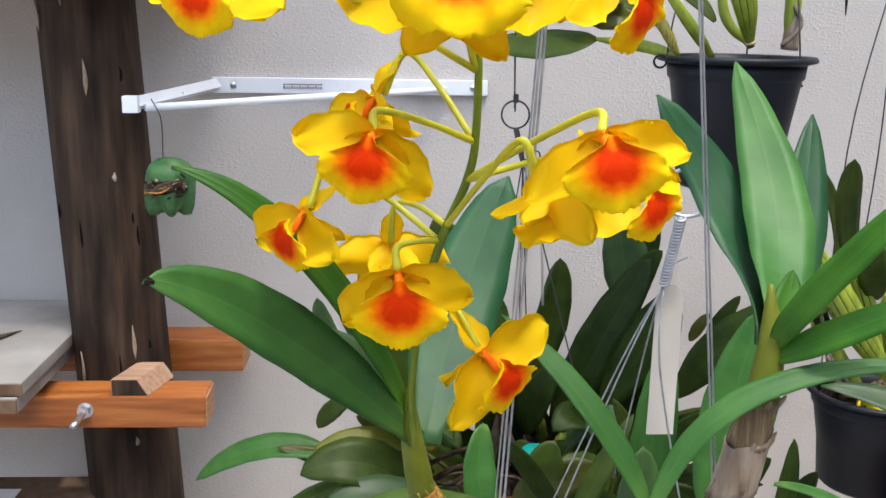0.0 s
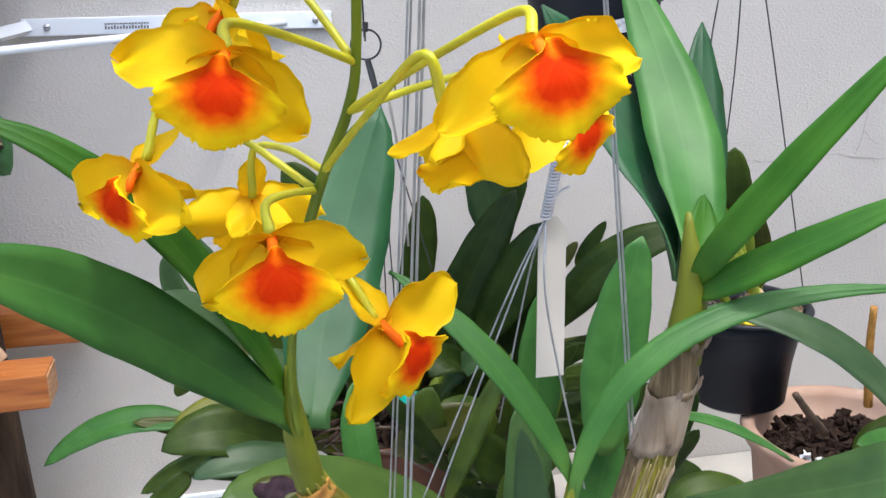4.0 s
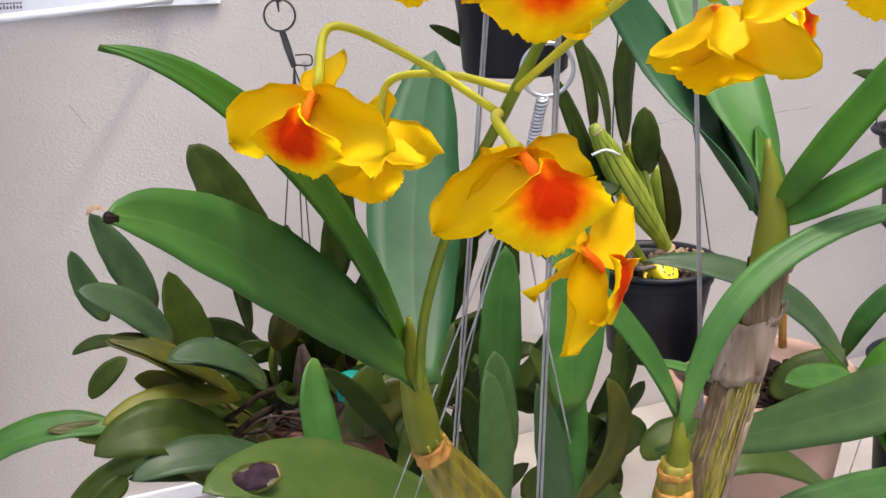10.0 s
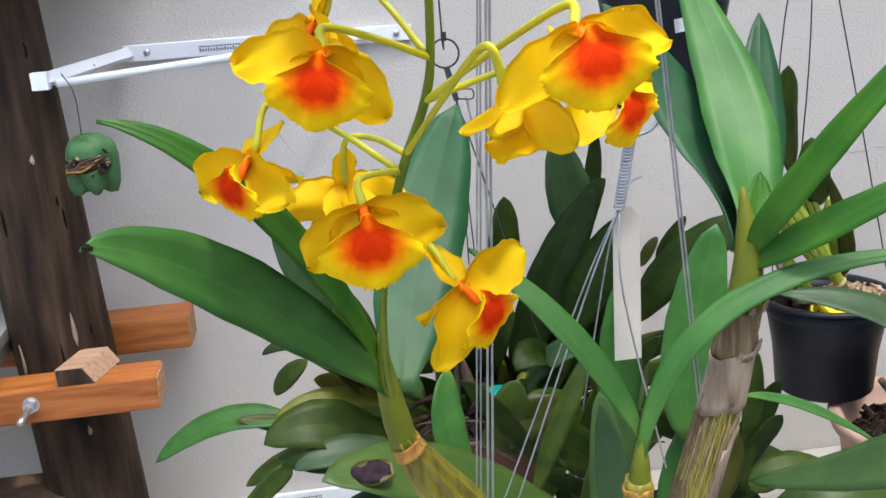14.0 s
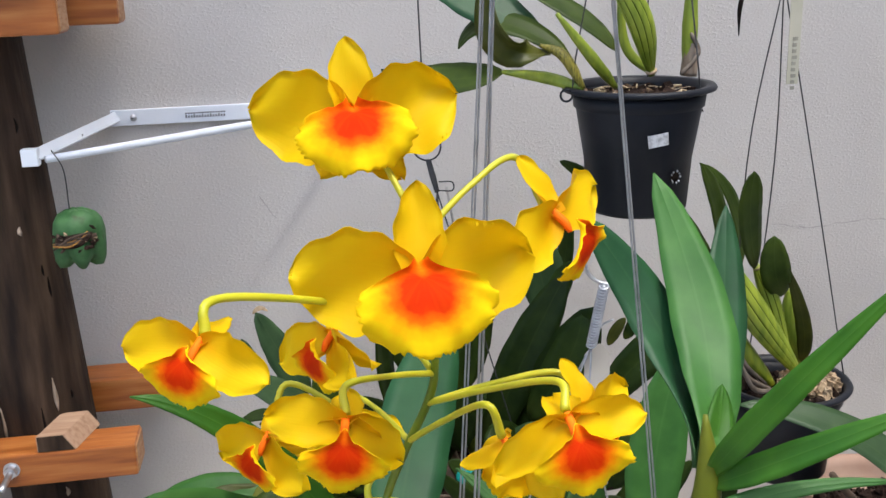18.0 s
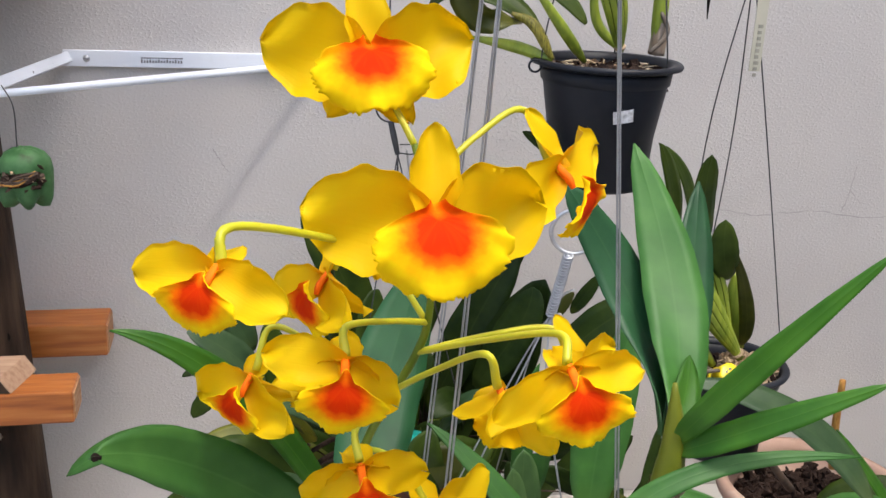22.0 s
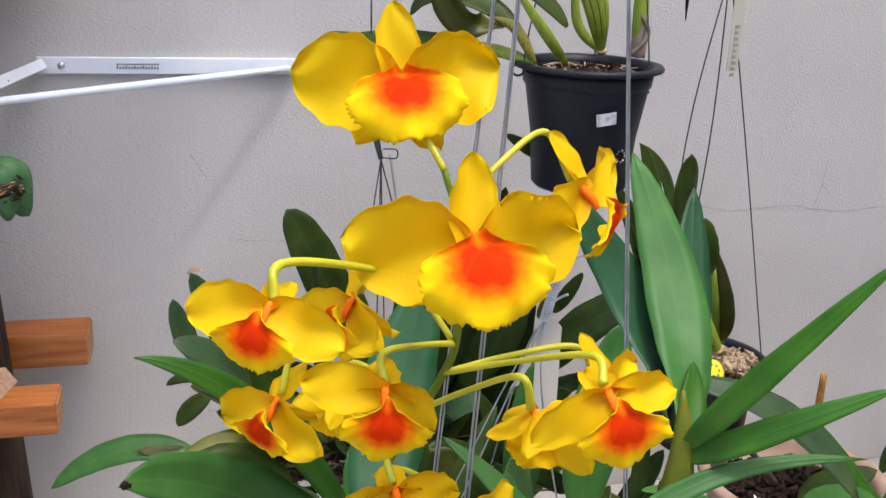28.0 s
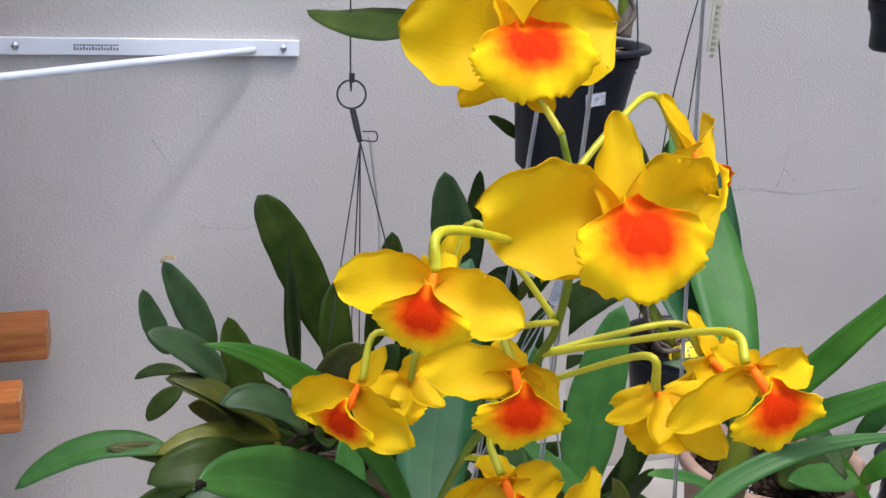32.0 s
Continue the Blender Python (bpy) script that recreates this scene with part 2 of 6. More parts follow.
M_WHITE_METAL = material("white_enamel", [(0.3, (0.72, 0.76, 0.82)), (0.7, (0.80, 0.83, 0.87))], scale=12.0, rough=0.3, bump=0.05, speck=(0.15, 60.0, (0.55, 0.56, 0.58)))
M_STEEL = material("galvanised_steel", [(0.3, (0.42, 0.43, 0.45)), (0.7, (0.62, 0.63, 0.65))], scale=90.0, rough=0.38, metal=0.9)
M_WIRE = material("dull_wire", [(0.3, (0.26, 0.27, 0.28)), (0.7, (0.42, 0.43, 0.45))], scale=90.0, rough=0.45, metal=0.7)
M_BLACKWIRE = material("black_wire", [(0.3, (0.02, 0.02, 0.022)), (0.7, (0.05, 0.048, 0.045))], scale=90.0, rough=0.55)
M_BLACKPOT = material("black_plastic", [(0.3, (0.0075, 0.009, 0.013)), (0.7, (0.0145, 0.0165, 0.0225))], scale=14.0, rough=0.45, bump=0.08, bump_scale=90.0, speck=(0.25, 30.0, (0.030, 0.030, 0.030)), spec=0.22)
M_TERRA = material("pale_terracotta", [(0.3, (0.31, 0.185, 0.13)), (0.7, (0.42, 0.285, 0.22))], scale=16.0, rough=0.8, bump=0.25, bump_scale=140.0, speck=(0.5, 22.0, (0.47, 0.39, 0.33)))
M_REDPOT = material("red_clay", [(0.3, (0.085, 0.028, 0.014)), (0.7, (0.14, 0.050, 0.027))], scale=20.0, rough=0.8, bump=0.2)
M_SOIL = material("dark_soil", [(0.3, (0.010, 0.006, 0.005)), (0.7, (0.048, 0.030, 0.022))], scale=120.0, rough=0.95, bump=0.8, bump_scale=260.0, bump_dist=0.003, spec=0.1)
M_BARK = material("bark_chips", [(0.25, (0.10, 0.055, 0.03)), (0.55, (0.30, 0.19, 0.11)), (0.8, (0.55, 0.42, 0.30))], scale=160.0, rough=0.9, vary=0.4)
M_MOSS = material("dry_moss", [(0.3, (0.26, 0.18, 0.10)), (0.7, (0.48, 0.36, 0.23))], scale=200.0, rough=0.95, bump=0.8, bump_scale=300.0)
M_STRAW = material("pale_straw", [(0.3, (0.36, 0.25, 0.13)), (0.7, (0.60, 0.49, 0.32))], scale=120.0, rough=0.85, vary=0.3)
M_PAPER = material("white_label", [(0.3, (0.74, 0.74, 0.74)), (0.7, (0.82, 0.82, 0.82))], scale=30.0, rough=0.55)
M_STICKER = material("worn_sticker", [(0.35, (0.42, 0.42, 0.42)), (0.55, (0.66, 0.66, 0.66))], scale=260.0, rough=0.6, speck=(0.8, 120.0, (0.16, 0.16, 0.16)))
M_TAG = material("plastic_tag", [(0.3, (0.37, 0.345, 0.30)), (0.7, (0.45, 0.42, 0.375))], scale=14.0, rough=0.5)
M_CREAM = material("cream_plastic", [(0.3, (0.40, 0.385, 0.29)), (0.7, (0.48, 0.46, 0.36))], scale=20.0, rough=0.5)
M_INK = material("grey_ink", [(0.3, (0.10, 0.10, 0.11)), (0.7, (0.18, 0.18, 0.19))], scale=60.0, rough=0.7)
M_MARKS = material("faded_ink", [(0.3, (0.24, 0.23, 0.19)), (0.7, (0.34, 0.32, 0.26))], scale=90.0, rough=0.7)
M_GREENCUP = material("mossy_green_plastic", [(0.3, (0.026, 0.082, 0.026)), (0.7, (0.066, 0.150, 0.056))], scale=70.0, spec=0.2, rough=0.5, bump=0.3, bump_scale=120.0, speck=(0.85, 60.0, (0.030, 0.038, 0.016)))
M_TWIG = material("dry_twig", [(0.3, (0.030, 0.018, 0.011)), (0.7, (0.090, 0.056, 0.034))], scale=90.0, rough=0.85, bump=0.5)
M_YELLOWCAP = material("yellow_plastic", [(0.3, (0.80, 0.60, 0.01)), (0.7, (0.88, 0.68, 0.02))], scale=20.0, rough=0.35)
M_TEAL = material("teal_plastic", [(0.3, (0.00, 0.17, 0.14)), (0.7, (0.008, 0.26, 0.22))], scale=20.0, rough=0.4)
M_KNIFE = material("blue_plastic", [(0.3, (0.005, 0.16, 0.24)), (0.7, (0.01, 0.24, 0.32))], scale=20.0, rough=0.4)

G_MAIN = leaf_material("orchid_leaf", (0.027, 0.098, 0.016), (0.052, 0.148, 0.028), (0.088, 0.200, 0.052), rough=0.42)
G_NEW = leaf_material("young_leaf", (0.030, 0.116, 0.008), (0.058, 0.176, 0.014), (0.110, 0.235, 0.030), translucent=0.24)
G_BLUE = leaf_material("bluish_leaf", (0.0120, 0.0560, 0.0190), (0.0240, 0.0900, 0.0320), (0.0480, 0.1240, 0.0420), rough=0.42)
# green taken very dark and hardly translucent, to paint the shade between packed leaves
G_DARK = leaf_material("gap_shade_leaf", (0.0105, 0.0220, 0.0032), (0.0245, 0.0430, 0.0066), (0.0520, 0.0760, 0.0158), rough=0.42, spec=0.12, translucent=0.05)
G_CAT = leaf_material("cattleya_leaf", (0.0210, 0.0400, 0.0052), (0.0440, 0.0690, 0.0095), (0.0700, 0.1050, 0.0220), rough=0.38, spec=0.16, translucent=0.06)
G_GREY = leaf_material("grey_green_leaf", (0.025, 0.055, 0.021), (0.046, 0.085, 0.033), (0.075, 0.115, 0.045), rough=0.38)
G_OLIVE = leaf_material("olive_leaf", (0.034, 0.042, 0.0045), (0.068, 0.074, 0.0085), (0.11, 0.115, 0.018))
G_YELLOW = leaf_material("yellowing_leaf", (0.0952, 0.1088, 0.0082), (0.1632, 0.1632, 0.0150), (0.2448, 0.2176, 0.0340))
G_PALE = leaf_material("pale_broad_leaf", (0.030, 0.062, 0.009), (0.048, 0.084, 0.014), (0.068, 0.108, 0.02), rough=0.38)
G_SOFT = leaf_material("soft_green_leaf", (0.036, 0.080, 0.022), (0.062, 0.118, 0.034), (0.095, 0.155, 0.05), rough=0.40)
M_STEM = material("green_stem", [(0.3, (0.100, 0.150, 0.008)), (0.7, (0.175, 0.230, 0.014))], scale=60.0, rough=0.45, spec=0.25)
M_YOUNG = material("leaf_base", [(0.3, (0.095, 0.120, 0.008)), (0.7, (0.165, 0.180, 0.014))], scale=40.0, rough=0.45, spec=0.25, translucent=0.1)
M_PEDICEL = material("yellow_stalk", [(0.3, (0.46, 0.46, 0.012)), (0.7, (0.62, 0.58, 0.025))], scale=80.0, rough=0.4, translucent=0.15)
M_CANE = material("ribbed_cane", [(0.3, (0.045, 0.034, 0.006)), (0.46, (0.185, 0.165, 0.012)), (0.75, (0.320, 0.270, 0.040))], scale=85.0, rough=0.42, bump=0.6, bump_scale=110.0, speck=(0.25, 50.0, (0.13, 0.065, 0.02)), stretch=(10, 10, 0.10))
M_FLUTED = material("fluted_cane", [(0.3, (0.070, 0.056, 0.005)), (0.48, (0.175, 0.150, 0.010)), (0.75, (0.310, 0.255, 0.022))], scale=48.0, rough=0.42, bump=0.3, bump_scale=80.0, stretch=(4, 4, 0.16), speck=(0.35, 16.0, (0.15, 0.075, 0.018)))
M_SHEATH = material("papery_sheath", [(0.25, (0.085, 0.055, 0.030)), (0.43, (0.22, 0.162, 0.110)), (0.72, (0.37, 0.300, 0.232))], scale=46.0, rough=0.75, bump=0.35, bump_scale=120.0, bump_dist=0.0012, stretch=(4, 4, 0.7), detail=8.0, speck=(0.6, 40.0, (0.08, 0.050, 0.028)))
M_HUSK = material("brown_husk", [(0.25, (0.052, 0.034, 0.014)), (0.5, (0.135, 0.092, 0.042)), (0.75, (0.27, 0.205, 0.115))], scale=60.0, rough=0.8, bump=0.4, bump_scale=120.0, bump_dist=0.0012, stretch=(7, 7, 0.4), detail=7.0, speck=(0.5, 40.0, (0.04, 0.024, 0.012)))
M_ROT = material("rot_spot", [(0.35, (0.010, 0.005, 0.007)), (0.6, (0.030, 0.018, 0.024))], scale=110.0, rough=0.7, bump=0.4, bump_scale=200.0, spec=0.06)
M_FIBRE = material("pale_fibre", [(0.3, (0.20, 0.150, 0.065)), (0.7, (0.34, 0.275, 0.150))], scale=160.0, rough=0.8)
M_COLLAR = material("dry_collar", [(0.3, (0.24, 0.095, 0.012)), (0.7, (0.46, 0.235, 0.040))], scale=140.0, rough=0.7, bump=0.6, bump_scale=260.0, stretch=(3, 3, 0.5))
M_BULB = material("green_bulb", [(0.3, (0.12, 0.18, 0.012)), (0.7, (0.28, 0.34, 0.03))], scale=30.0, rough=0.45, bump=0.3, bump_scale=60.0, stretch=(4, 4, 0.5))
# dark green that paints the shade inside the pseudobulb grooves
M_GROOVE_SHADE = material("groove_shade", [(0.3, (0.018, 0.028, 0.003)), (0.7, (0.040, 0.055, 0.006))], scale=60.0, rough=0.8, spec=0.1)
M_ROOT = material("aerial_root", [(0.3, (0.060, 0.044, 0.032)), (0.7, (0.150, 0.122, 0.096))], scale=80.0, rough=0.85, bump=0.4)
M_BLACKTIP = material("dead_tip", [(0.3, (0.003, 0.0025, 0.002)), (0.7, (0.012, 0.008, 0.006))], scale=200.0, rough=0.75, spec=0.08)
YEL, DEEP, RED = (0.90, 0.645, 0.004), (0.88, 0.43, 0.002), (0.60, 0.030, 0.0005)
M_PETAL = petal_material("petal", [(0.0, (0.88, 0.53, 0.003)), (0.25, YEL), (1.0, (0.90, 0.69, 0.006))], fleck=(0.88, 0.56, 0.003), translucent=0.52, sheen=0.16)
M_LIP = petal_material("lip", [(0.0, (0.52, 0.022, 0.0005)), (0.32, RED), (0.46, (0.84, 0.15, 0.001)), (0.60, DEEP), (0.78, YEL)], fleck=(0.80, 0.16, 0.001), translucent=0.22, rough=0.7, sheen=0.05)
M_COLUMN = material("flower_column", [(0.3, (0.86, 0.11, 0.003)), (0.7, (0.90, 0.20, 0.004))], scale=150.0, rough=0.7, spec=0.15)


# ---- shared builders ----
def part(name, bm, mat, parent=None, label="", smooth=True):
    """Links a bmesh as one mesh object, under a thing or a part. Coordinates are the place's own."""
    me = bpy.data.meshes.new(name)
    bm.to_mesh(me)
    bm.free()
    me.materials.append(mat)
    if smooth:
        me.polygons.foreach_set("use_smooth", [True] * len(me.polygons))
    ob = new(name, me)
    if parent is not None:
        ob.parent = parent
        root = parent
        while root.parent is not None:
            root = root.parent
        if parent.type == "EMPTY":
            ob.matrix_parent_inverse = Matrix.Translation(-parent.location)
    if label:
        tagged(ob, label)
    return ob


def thing(name, base, label, category, group=""):
    ob = new(name)
    ob.empty_display_size = 0.02
    ob.location = base
    return tagged(ob, label, category, group)


def solo(name, bm, mat, label, category, group="", kind="", smooth=False):
    return tagged(part(name, bm, mat, None, smooth=smooth), label, category, group, kind)


def box(lo, hi, bevel=0.0, bm=None):
    bm = bm or bmesh.new()
    lo, hi = Vector(lo), Vector(hi)
    r = bmesh.ops.create_cube(bm, size=1.0, matrix=Matrix.Translation((lo + hi) / 2) @ Matrix.Diagonal((*(hi - lo), 1)))
    if bevel:
        edges = list({e for v in r["verts"] for e in v.link_edges})
        bmesh.ops.bevel(bm, geom=edges, offset=bevel, segments=2, affect="EDGES", profile=0.6)
    return bm


def smooth_path(pts, n):
    """Catmull-Rom through the points."""
    p = [Vector(q) for q in pts]
    if len(p) == 2:
        return [p[0].lerp(p[1], i / n) for i in range(n + 1)]
    p = [2 * p[0] - p[1], *p, 2 * p[-1] - p[-2]]
    out, segs = [], len(p) - 3
    for i in range(n + 1):
        u = i / n * segs
        k = min(int(u), segs - 1)
        u -= k
        a, b, c, d = p[k:k + 4]
        out.append(0.5 * ((2 * b) + (c - a) * u + (2 * a - 5 * b + 4 * c - d) * u * u + (3 * b - a - 3 * c + d) * u ** 3))
    return out


def tube(pts, radius, n=16, sides=8, ribs=0.0, rib_count=6, bm=None):
    """A rounded rod along a smooth path; radius is a number or a list of radii spread along it."""
    bm = bm or bmesh.new()
    path = smooth_path(pts, n)
    radii = radius if isinstance(radius, (list, tuple)) else [radius, radius]
    rings, up = [], Vector((0.31, 0.2, 0.93)).normalized()
    for i, c in enumerate(path):
        d = (path[min(i + 1, n)] - path[max(i - 1, 0)]).normalized()
        side = d.cross(up)
        if side.length < 1e-4:
            side = d.cross(Vector((1, 0, 0)))
        side.normalize()
        up2 = side.cross(d)
        u = i / n * (len(radii) - 1)
        k = min(int(u), len(radii) - 2)
        r = radii[k] + (radii[k + 1] - radii[k]) * (u - k)
        ring = []
        for j in range(sides):
            a = 2 * math.pi * j / sides
            rr = r * (1 + ribs * math.cos(a * rib_count))
            ring.append(bm.verts.new(c + rr * (math.cos(a) * side + math.sin(a) * up2)))
        rings.append(ring)
    for a, b in zip(rings, rings[1:]):
        for j in range(sides):
            bm.faces.new((a[j], a[(j + 1) % sides], b[(j + 1) % sides], b[j]))
    bm.faces.new(rings[0][::-1])
    bm.faces.new(rings[-1])
    return bm


def lathe(centre, profile, sides=40, bm=None, tilt=None):
    """Turns a profile of (radius, height) about the upright axis at centre."""
    bm = bm or bmesh.new()
    centre = Vector(centre)
    rot = tilt or Matrix.Identity(3)
    rings = []
    for r, h in profile:
        rings.append([bm.verts.new(centre + rot @ Vector((max(r, 1e-4) * math.cos(2 * math.pi * j / sides), max(r, 1e-4) * math.sin(2 * math.pi * j / sides), h))) for j in range(sides)])
    for a, b in zip(rings, rings[1:]):
        for j in range(sides):
            bm.faces.new((a[j], a[(j + 1) % sides], b[(j + 1) % sides], b[j]))
    return bm


def ring_mesh(centre, radius, wire, normal, bm=None, n=40):
    centre, normal = Vector(centre), Vector(normal).normalized()
    a = normal.cross(Vector((0, 0, 1))).normalized()
    b = normal.cross(a)
    bm = bm or bmesh.new()
    rings = []
    for i in range(n):
        t = 2 * math.pi * i / n
        out = math.cos(t) * a + math.sin(t) * b
        rings.append([bm.verts.new(centre + out * (radius + wire * math.cos(u)) + normal * wire * math.sin(u)) for u in (0, 1.047, 2.094, 3.1416, 4.189, 5.236)])
    for i in range(n):
        p, q = rings[i], rings[(i + 1) % n]
        for j in range(6):
            bm.faces.new((p[j], p[(j + 1) % 6], q[(j + 1) % 6], q[j]))
    return bm


def leaf_bm(base, mid, tip, width, face=(0, -1, 0.4), fold=0.22, thick=0.0011, belly=0.85, blunt=0.62, stalk=0.16, wave=0.02, seed=0, cut=None):
    """A leaf blade bent along a curve from base over mid to tip, folded along its midrib, with thickness and a gently waved edge."""
    base, mid, tip, face = Vector(base), Vector(mid), Vector(tip), Vector(face).normalized()
    ctrl = 2 * mid - 0.5 * (base + tip)
    n, across = 18, (-1.0, -0.58, -0.14, -0.025, 0.025, 0.14, 0.58, 1.0)
    bm = bmesh.new()
    uv = bm.loops.layers.uv.new("leaf")
    top, low = [], []
    rnd = random.Random(seed + 17)
    ph, ph2 = rnd.random() * 6.28, rnd.random() * 6.28
    for i in range(n + 1):
        s = i / n
        c = base * (1 - s) ** 2 + ctrl * 2 * s * (1 - s) + tip * s * s
        d = (base * -2 * (1 - s) + ctrl * 2 * (1 - 2 * s) + tip * 2 * s).normalized()
        side = d.cross(face).normalized()
        nor = side.cross(d).normalized()
        body = math.sin(math.pi * min(1.0, s ** belly)) ** blunt
        w = 0.5 * width * max(body, stalk * (1 - s) ** 0.8)
        if i == n:
            w = 0.5 * width * 0.03
        if cut:
            w = 0.5 * width * max(min(1.0, 0.4 + s * 2), 0.1) * (1 - 0.25 * s)
        lift = fold * (1 - 0.5 * s)
        rt, rl = [], []
        for x in across:
            edge = wave * width * math.sin(9 * s + ph + (2.2 if x > 0 else 0)) * abs(x) ** 2
            jag = 1 + 0.02 * math.sin(31 * s + ph2 + x)
            p = c + side * (x * w * jag) + nor * (abs(x) * w * lift + edge * min(1, w / width * 3))
            t = thick * (1.0 if abs(x) < 0.9 else 0.35) * (1.9 if abs(x) < 0.1 else 1)
            rt.append(bm.verts.new(p + nor * t * 0.35))
            rl.append(bm.verts.new(p - nor * t))
        top.append(rt)
        low.append(rl)

    def quad(vs, us):
        f = bm.faces.new(vs)
        for lp, u in zip(f.loops, us):
            lp[uv].uv = u
    k = len(across)
    for i in range(n):
        v0, v1 = i / n, (i + 1) / n
        for j in range(k - 1):
            u0, u1 = across[j] / 2 + 0.5, across[j + 1] / 2 + 0.5
            quad((top[i][j], top[i][j + 1], top[i + 1][j + 1], top[i + 1][j]), ((u0, v0), (u1, v0), (u1, v1), (u0, v1)))
            quad((low[i + 1][j], low[i + 1][j + 1], low[i][j + 1], low[i][j]), ((u0, v1), (u1, v1), (u1, v0), (u0, v0)))
        for j, u in ((0, 0.0), (k - 1, 1.0)):
            a, b, c, d = (top[i][j], top[i + 1][j], low[i + 1][j], low[i][j])
            quad((a, b, c, d) if j == 0 else (d, c, b, a), ((u, v0), (u, v1), (u, v1), (u, v0)))
    quad(top[n] + low[n][::-1], [(0.5, 1.0)] * (2 * k))
    quad(low[0] + top[0][::-1], [(0.5, 0.0)] * (2 * k))
    bmesh.ops.recalc_face_normals(bm, faces=bm.faces)
    return bm


LEAF_COUNT = [0]


def leaf(parent, mat, base, mid, tip, width, label="", **kw):
    LEAF_COUNT[0] += 1
    return part("leaf", leaf_bm(base, mid, tip, width, seed=LEAF_COUNT[0], **kw), mat, parent, label)


def chips(parent, name, mat, centre, radius, count, size, seed, label="", height=0.006):
    """Loose chips heaped on the pot's surface, joined into one mesh."""
    rnd = random.Random(seed)
    bm = bmesh.new()
    for _ in range(count):
        a, r = rnd.random() * 6.283, radius * math.sqrt(rnd.random())
        s = size * (0.5 + rnd.random())
        m = Matrix.Translation((centre[0] + r * math.cos(a), centre[1] + r * math.sin(a), centre[2] + rnd.random() * height)) @ Euler([rnd.random() * 6.28 for _ in range(3)]).to_matrix().to_4x4() @ Matrix.Diagonal((s, s * 0.55, s * 0.3, 1))
        vs = bmesh.ops.create_cube(bm, size=1.7, matrix=m)["verts"]
        for v in vs:
            v.co += Vector((rnd.uniform(-1, 1), rnd.uniform(-1, 1), rnd.uniform(-1, 1))) * s * 0.32
    ob = part(name, bm, mat, parent, label, smooth=False)
    return tagged(ob, kind="stuff")


def bulb(parent, pts, r, name="pseudobulb", mat=None, label=""):
    return part(name, tube(pts, [r * 0.45, r, r * 1.05, r * 0.8, r * 0.35], n=18, sides=18, ribs=0.07, rib_count=7), mat or M_BULB, parent, label)


def fluted_bulb(parent, pts, rad, mat=None, count=11, flat=0.72):
    """A flattened spindle-shaped pseudobulb with grooves, their shade drawn as dark lines, a thin foot and a pale ring
    at each end.
    """
    bm = bmesh.new()
    n, sides = 26, 88
    path = smooth_path(pts, n)
    rings, lines = [], {}
    for i, c in enumerate(path):
        s = i / n
        rr = rad * (0.30 + 0.74 * math.sin(math.pi * min(1.0, max(0.0, (s - 0.04) / 0.98))) ** 0.85)
        d = (path[min(i + 1, n)] - path[max(i - 1, 0)]).normalized()
        side = d.cross(Vector((0, -1, 0.15))).normalized()
        out = side.cross(d)
        ring = []
        for j in range(sides):
            a = 2 * math.pi * j / sides
            dip = 1 - 0.10 * max(0.0, math.cos(a * count)) ** 6
            ring.append(bm.verts.new(c + rr * dip * (math.cos(a) * side + flat * math.sin(a) * out)))
        for g in range(count):
            a = 2 * math.pi * g / count
            if 2 < i < n - 1:
                lines.setdefault(g, []).append(c + rr * 0.905 * (math.cos(a) * side + flat * math.sin(a) * out))
        rings.append(ring)
    for a, b in zip(rings, rings[1:]):
        for j in range(sides):
            bm.faces.new((a[j], a[(j + 1) % sides], b[(j + 1) % sides], b[j]))
    bm.faces.new(rings[0][::-1])
    bm.faces.new(rings[-1])
    body = part("pseudobulb", bm, mat or M_BULB, parent, "grooved yellow-green pseudobulb")
    # thin dark tubes deepen the shade that the shallow grooves hardly cast
    for g, pts_ in lines.items():
        part("groove_shade", tube(pts_[::4] + [pts_[-1]], [0.0001, 0.00062, 0.0007, 0.00055, 0.0001], n=16, sides=6), M_GROOVE_SHADE, body)
    for k in (1, n - 1):
        d = (path[min(k + 1, n)] - path[k - 1]).normalized()
        part("node_ring", tube([path[k] - d * 0.0009, path[k] + d * 0.0009], rad * 0.46, n=3, sides=16), M_MOSS, body)
    return body


# ---- the wall, the ground and the ledge ----
WALL_Y = 1.316
wall = tagged(part("wall_back", box((-4.0, WALL_Y, 0.0), (4.5, WALL_Y + 0.15, 2.9)), M_WALL, None, smooth=False), "pale pink-beige rough stucco garden wall", "wall", kind="structure")
# unseen wall behind the camera, added to block low sky light from the front
tagged(part("light_block_front", box((-4.0, -2.75, 0.0), (4.5, -2.6, 2.7)), M_WALL, None, smooth=False), "unseen plain wall behind the camera, added to cut frontal sky light", "wall", kind="structure")
# side wall out of view, added to take sky light off the right side
SIDE_X = 1.55
tagged(part("light_block_side", box((SIDE_X, -2.598, 0.0), (SIDE_X + 0.15, WALL_Y - 0.002, 2.9)), M_WALL, None, smooth=False), "unseen plain side wall, added to dim the right of the place", "wall", kind="structure")
ground = tagged(part("ground", box((-40, -40, -0.2), (40, 40, 0.0)), M_FLOOR, None, smooth=False), "grey concrete patio floor", "ground", kind="structure")
ledge = tagged(part("ledge", box((0.40, 0.80, 0.67), (SIDE_X - 0.003, WALL_Y - 0.002, 0.745), 0.006), M_LEDGE, None, smooth=False), "pale plastered masonry bench along the wall", "bench", kind="structure")
for x in (0.5, 1.42):
    tagged(part("bench_pier", box((x - 0.08, 0.78, 0.0), (x + 0.08, WALL_Y - 0.002, 0.67)), M_LEDGE, ledge, smooth=False))


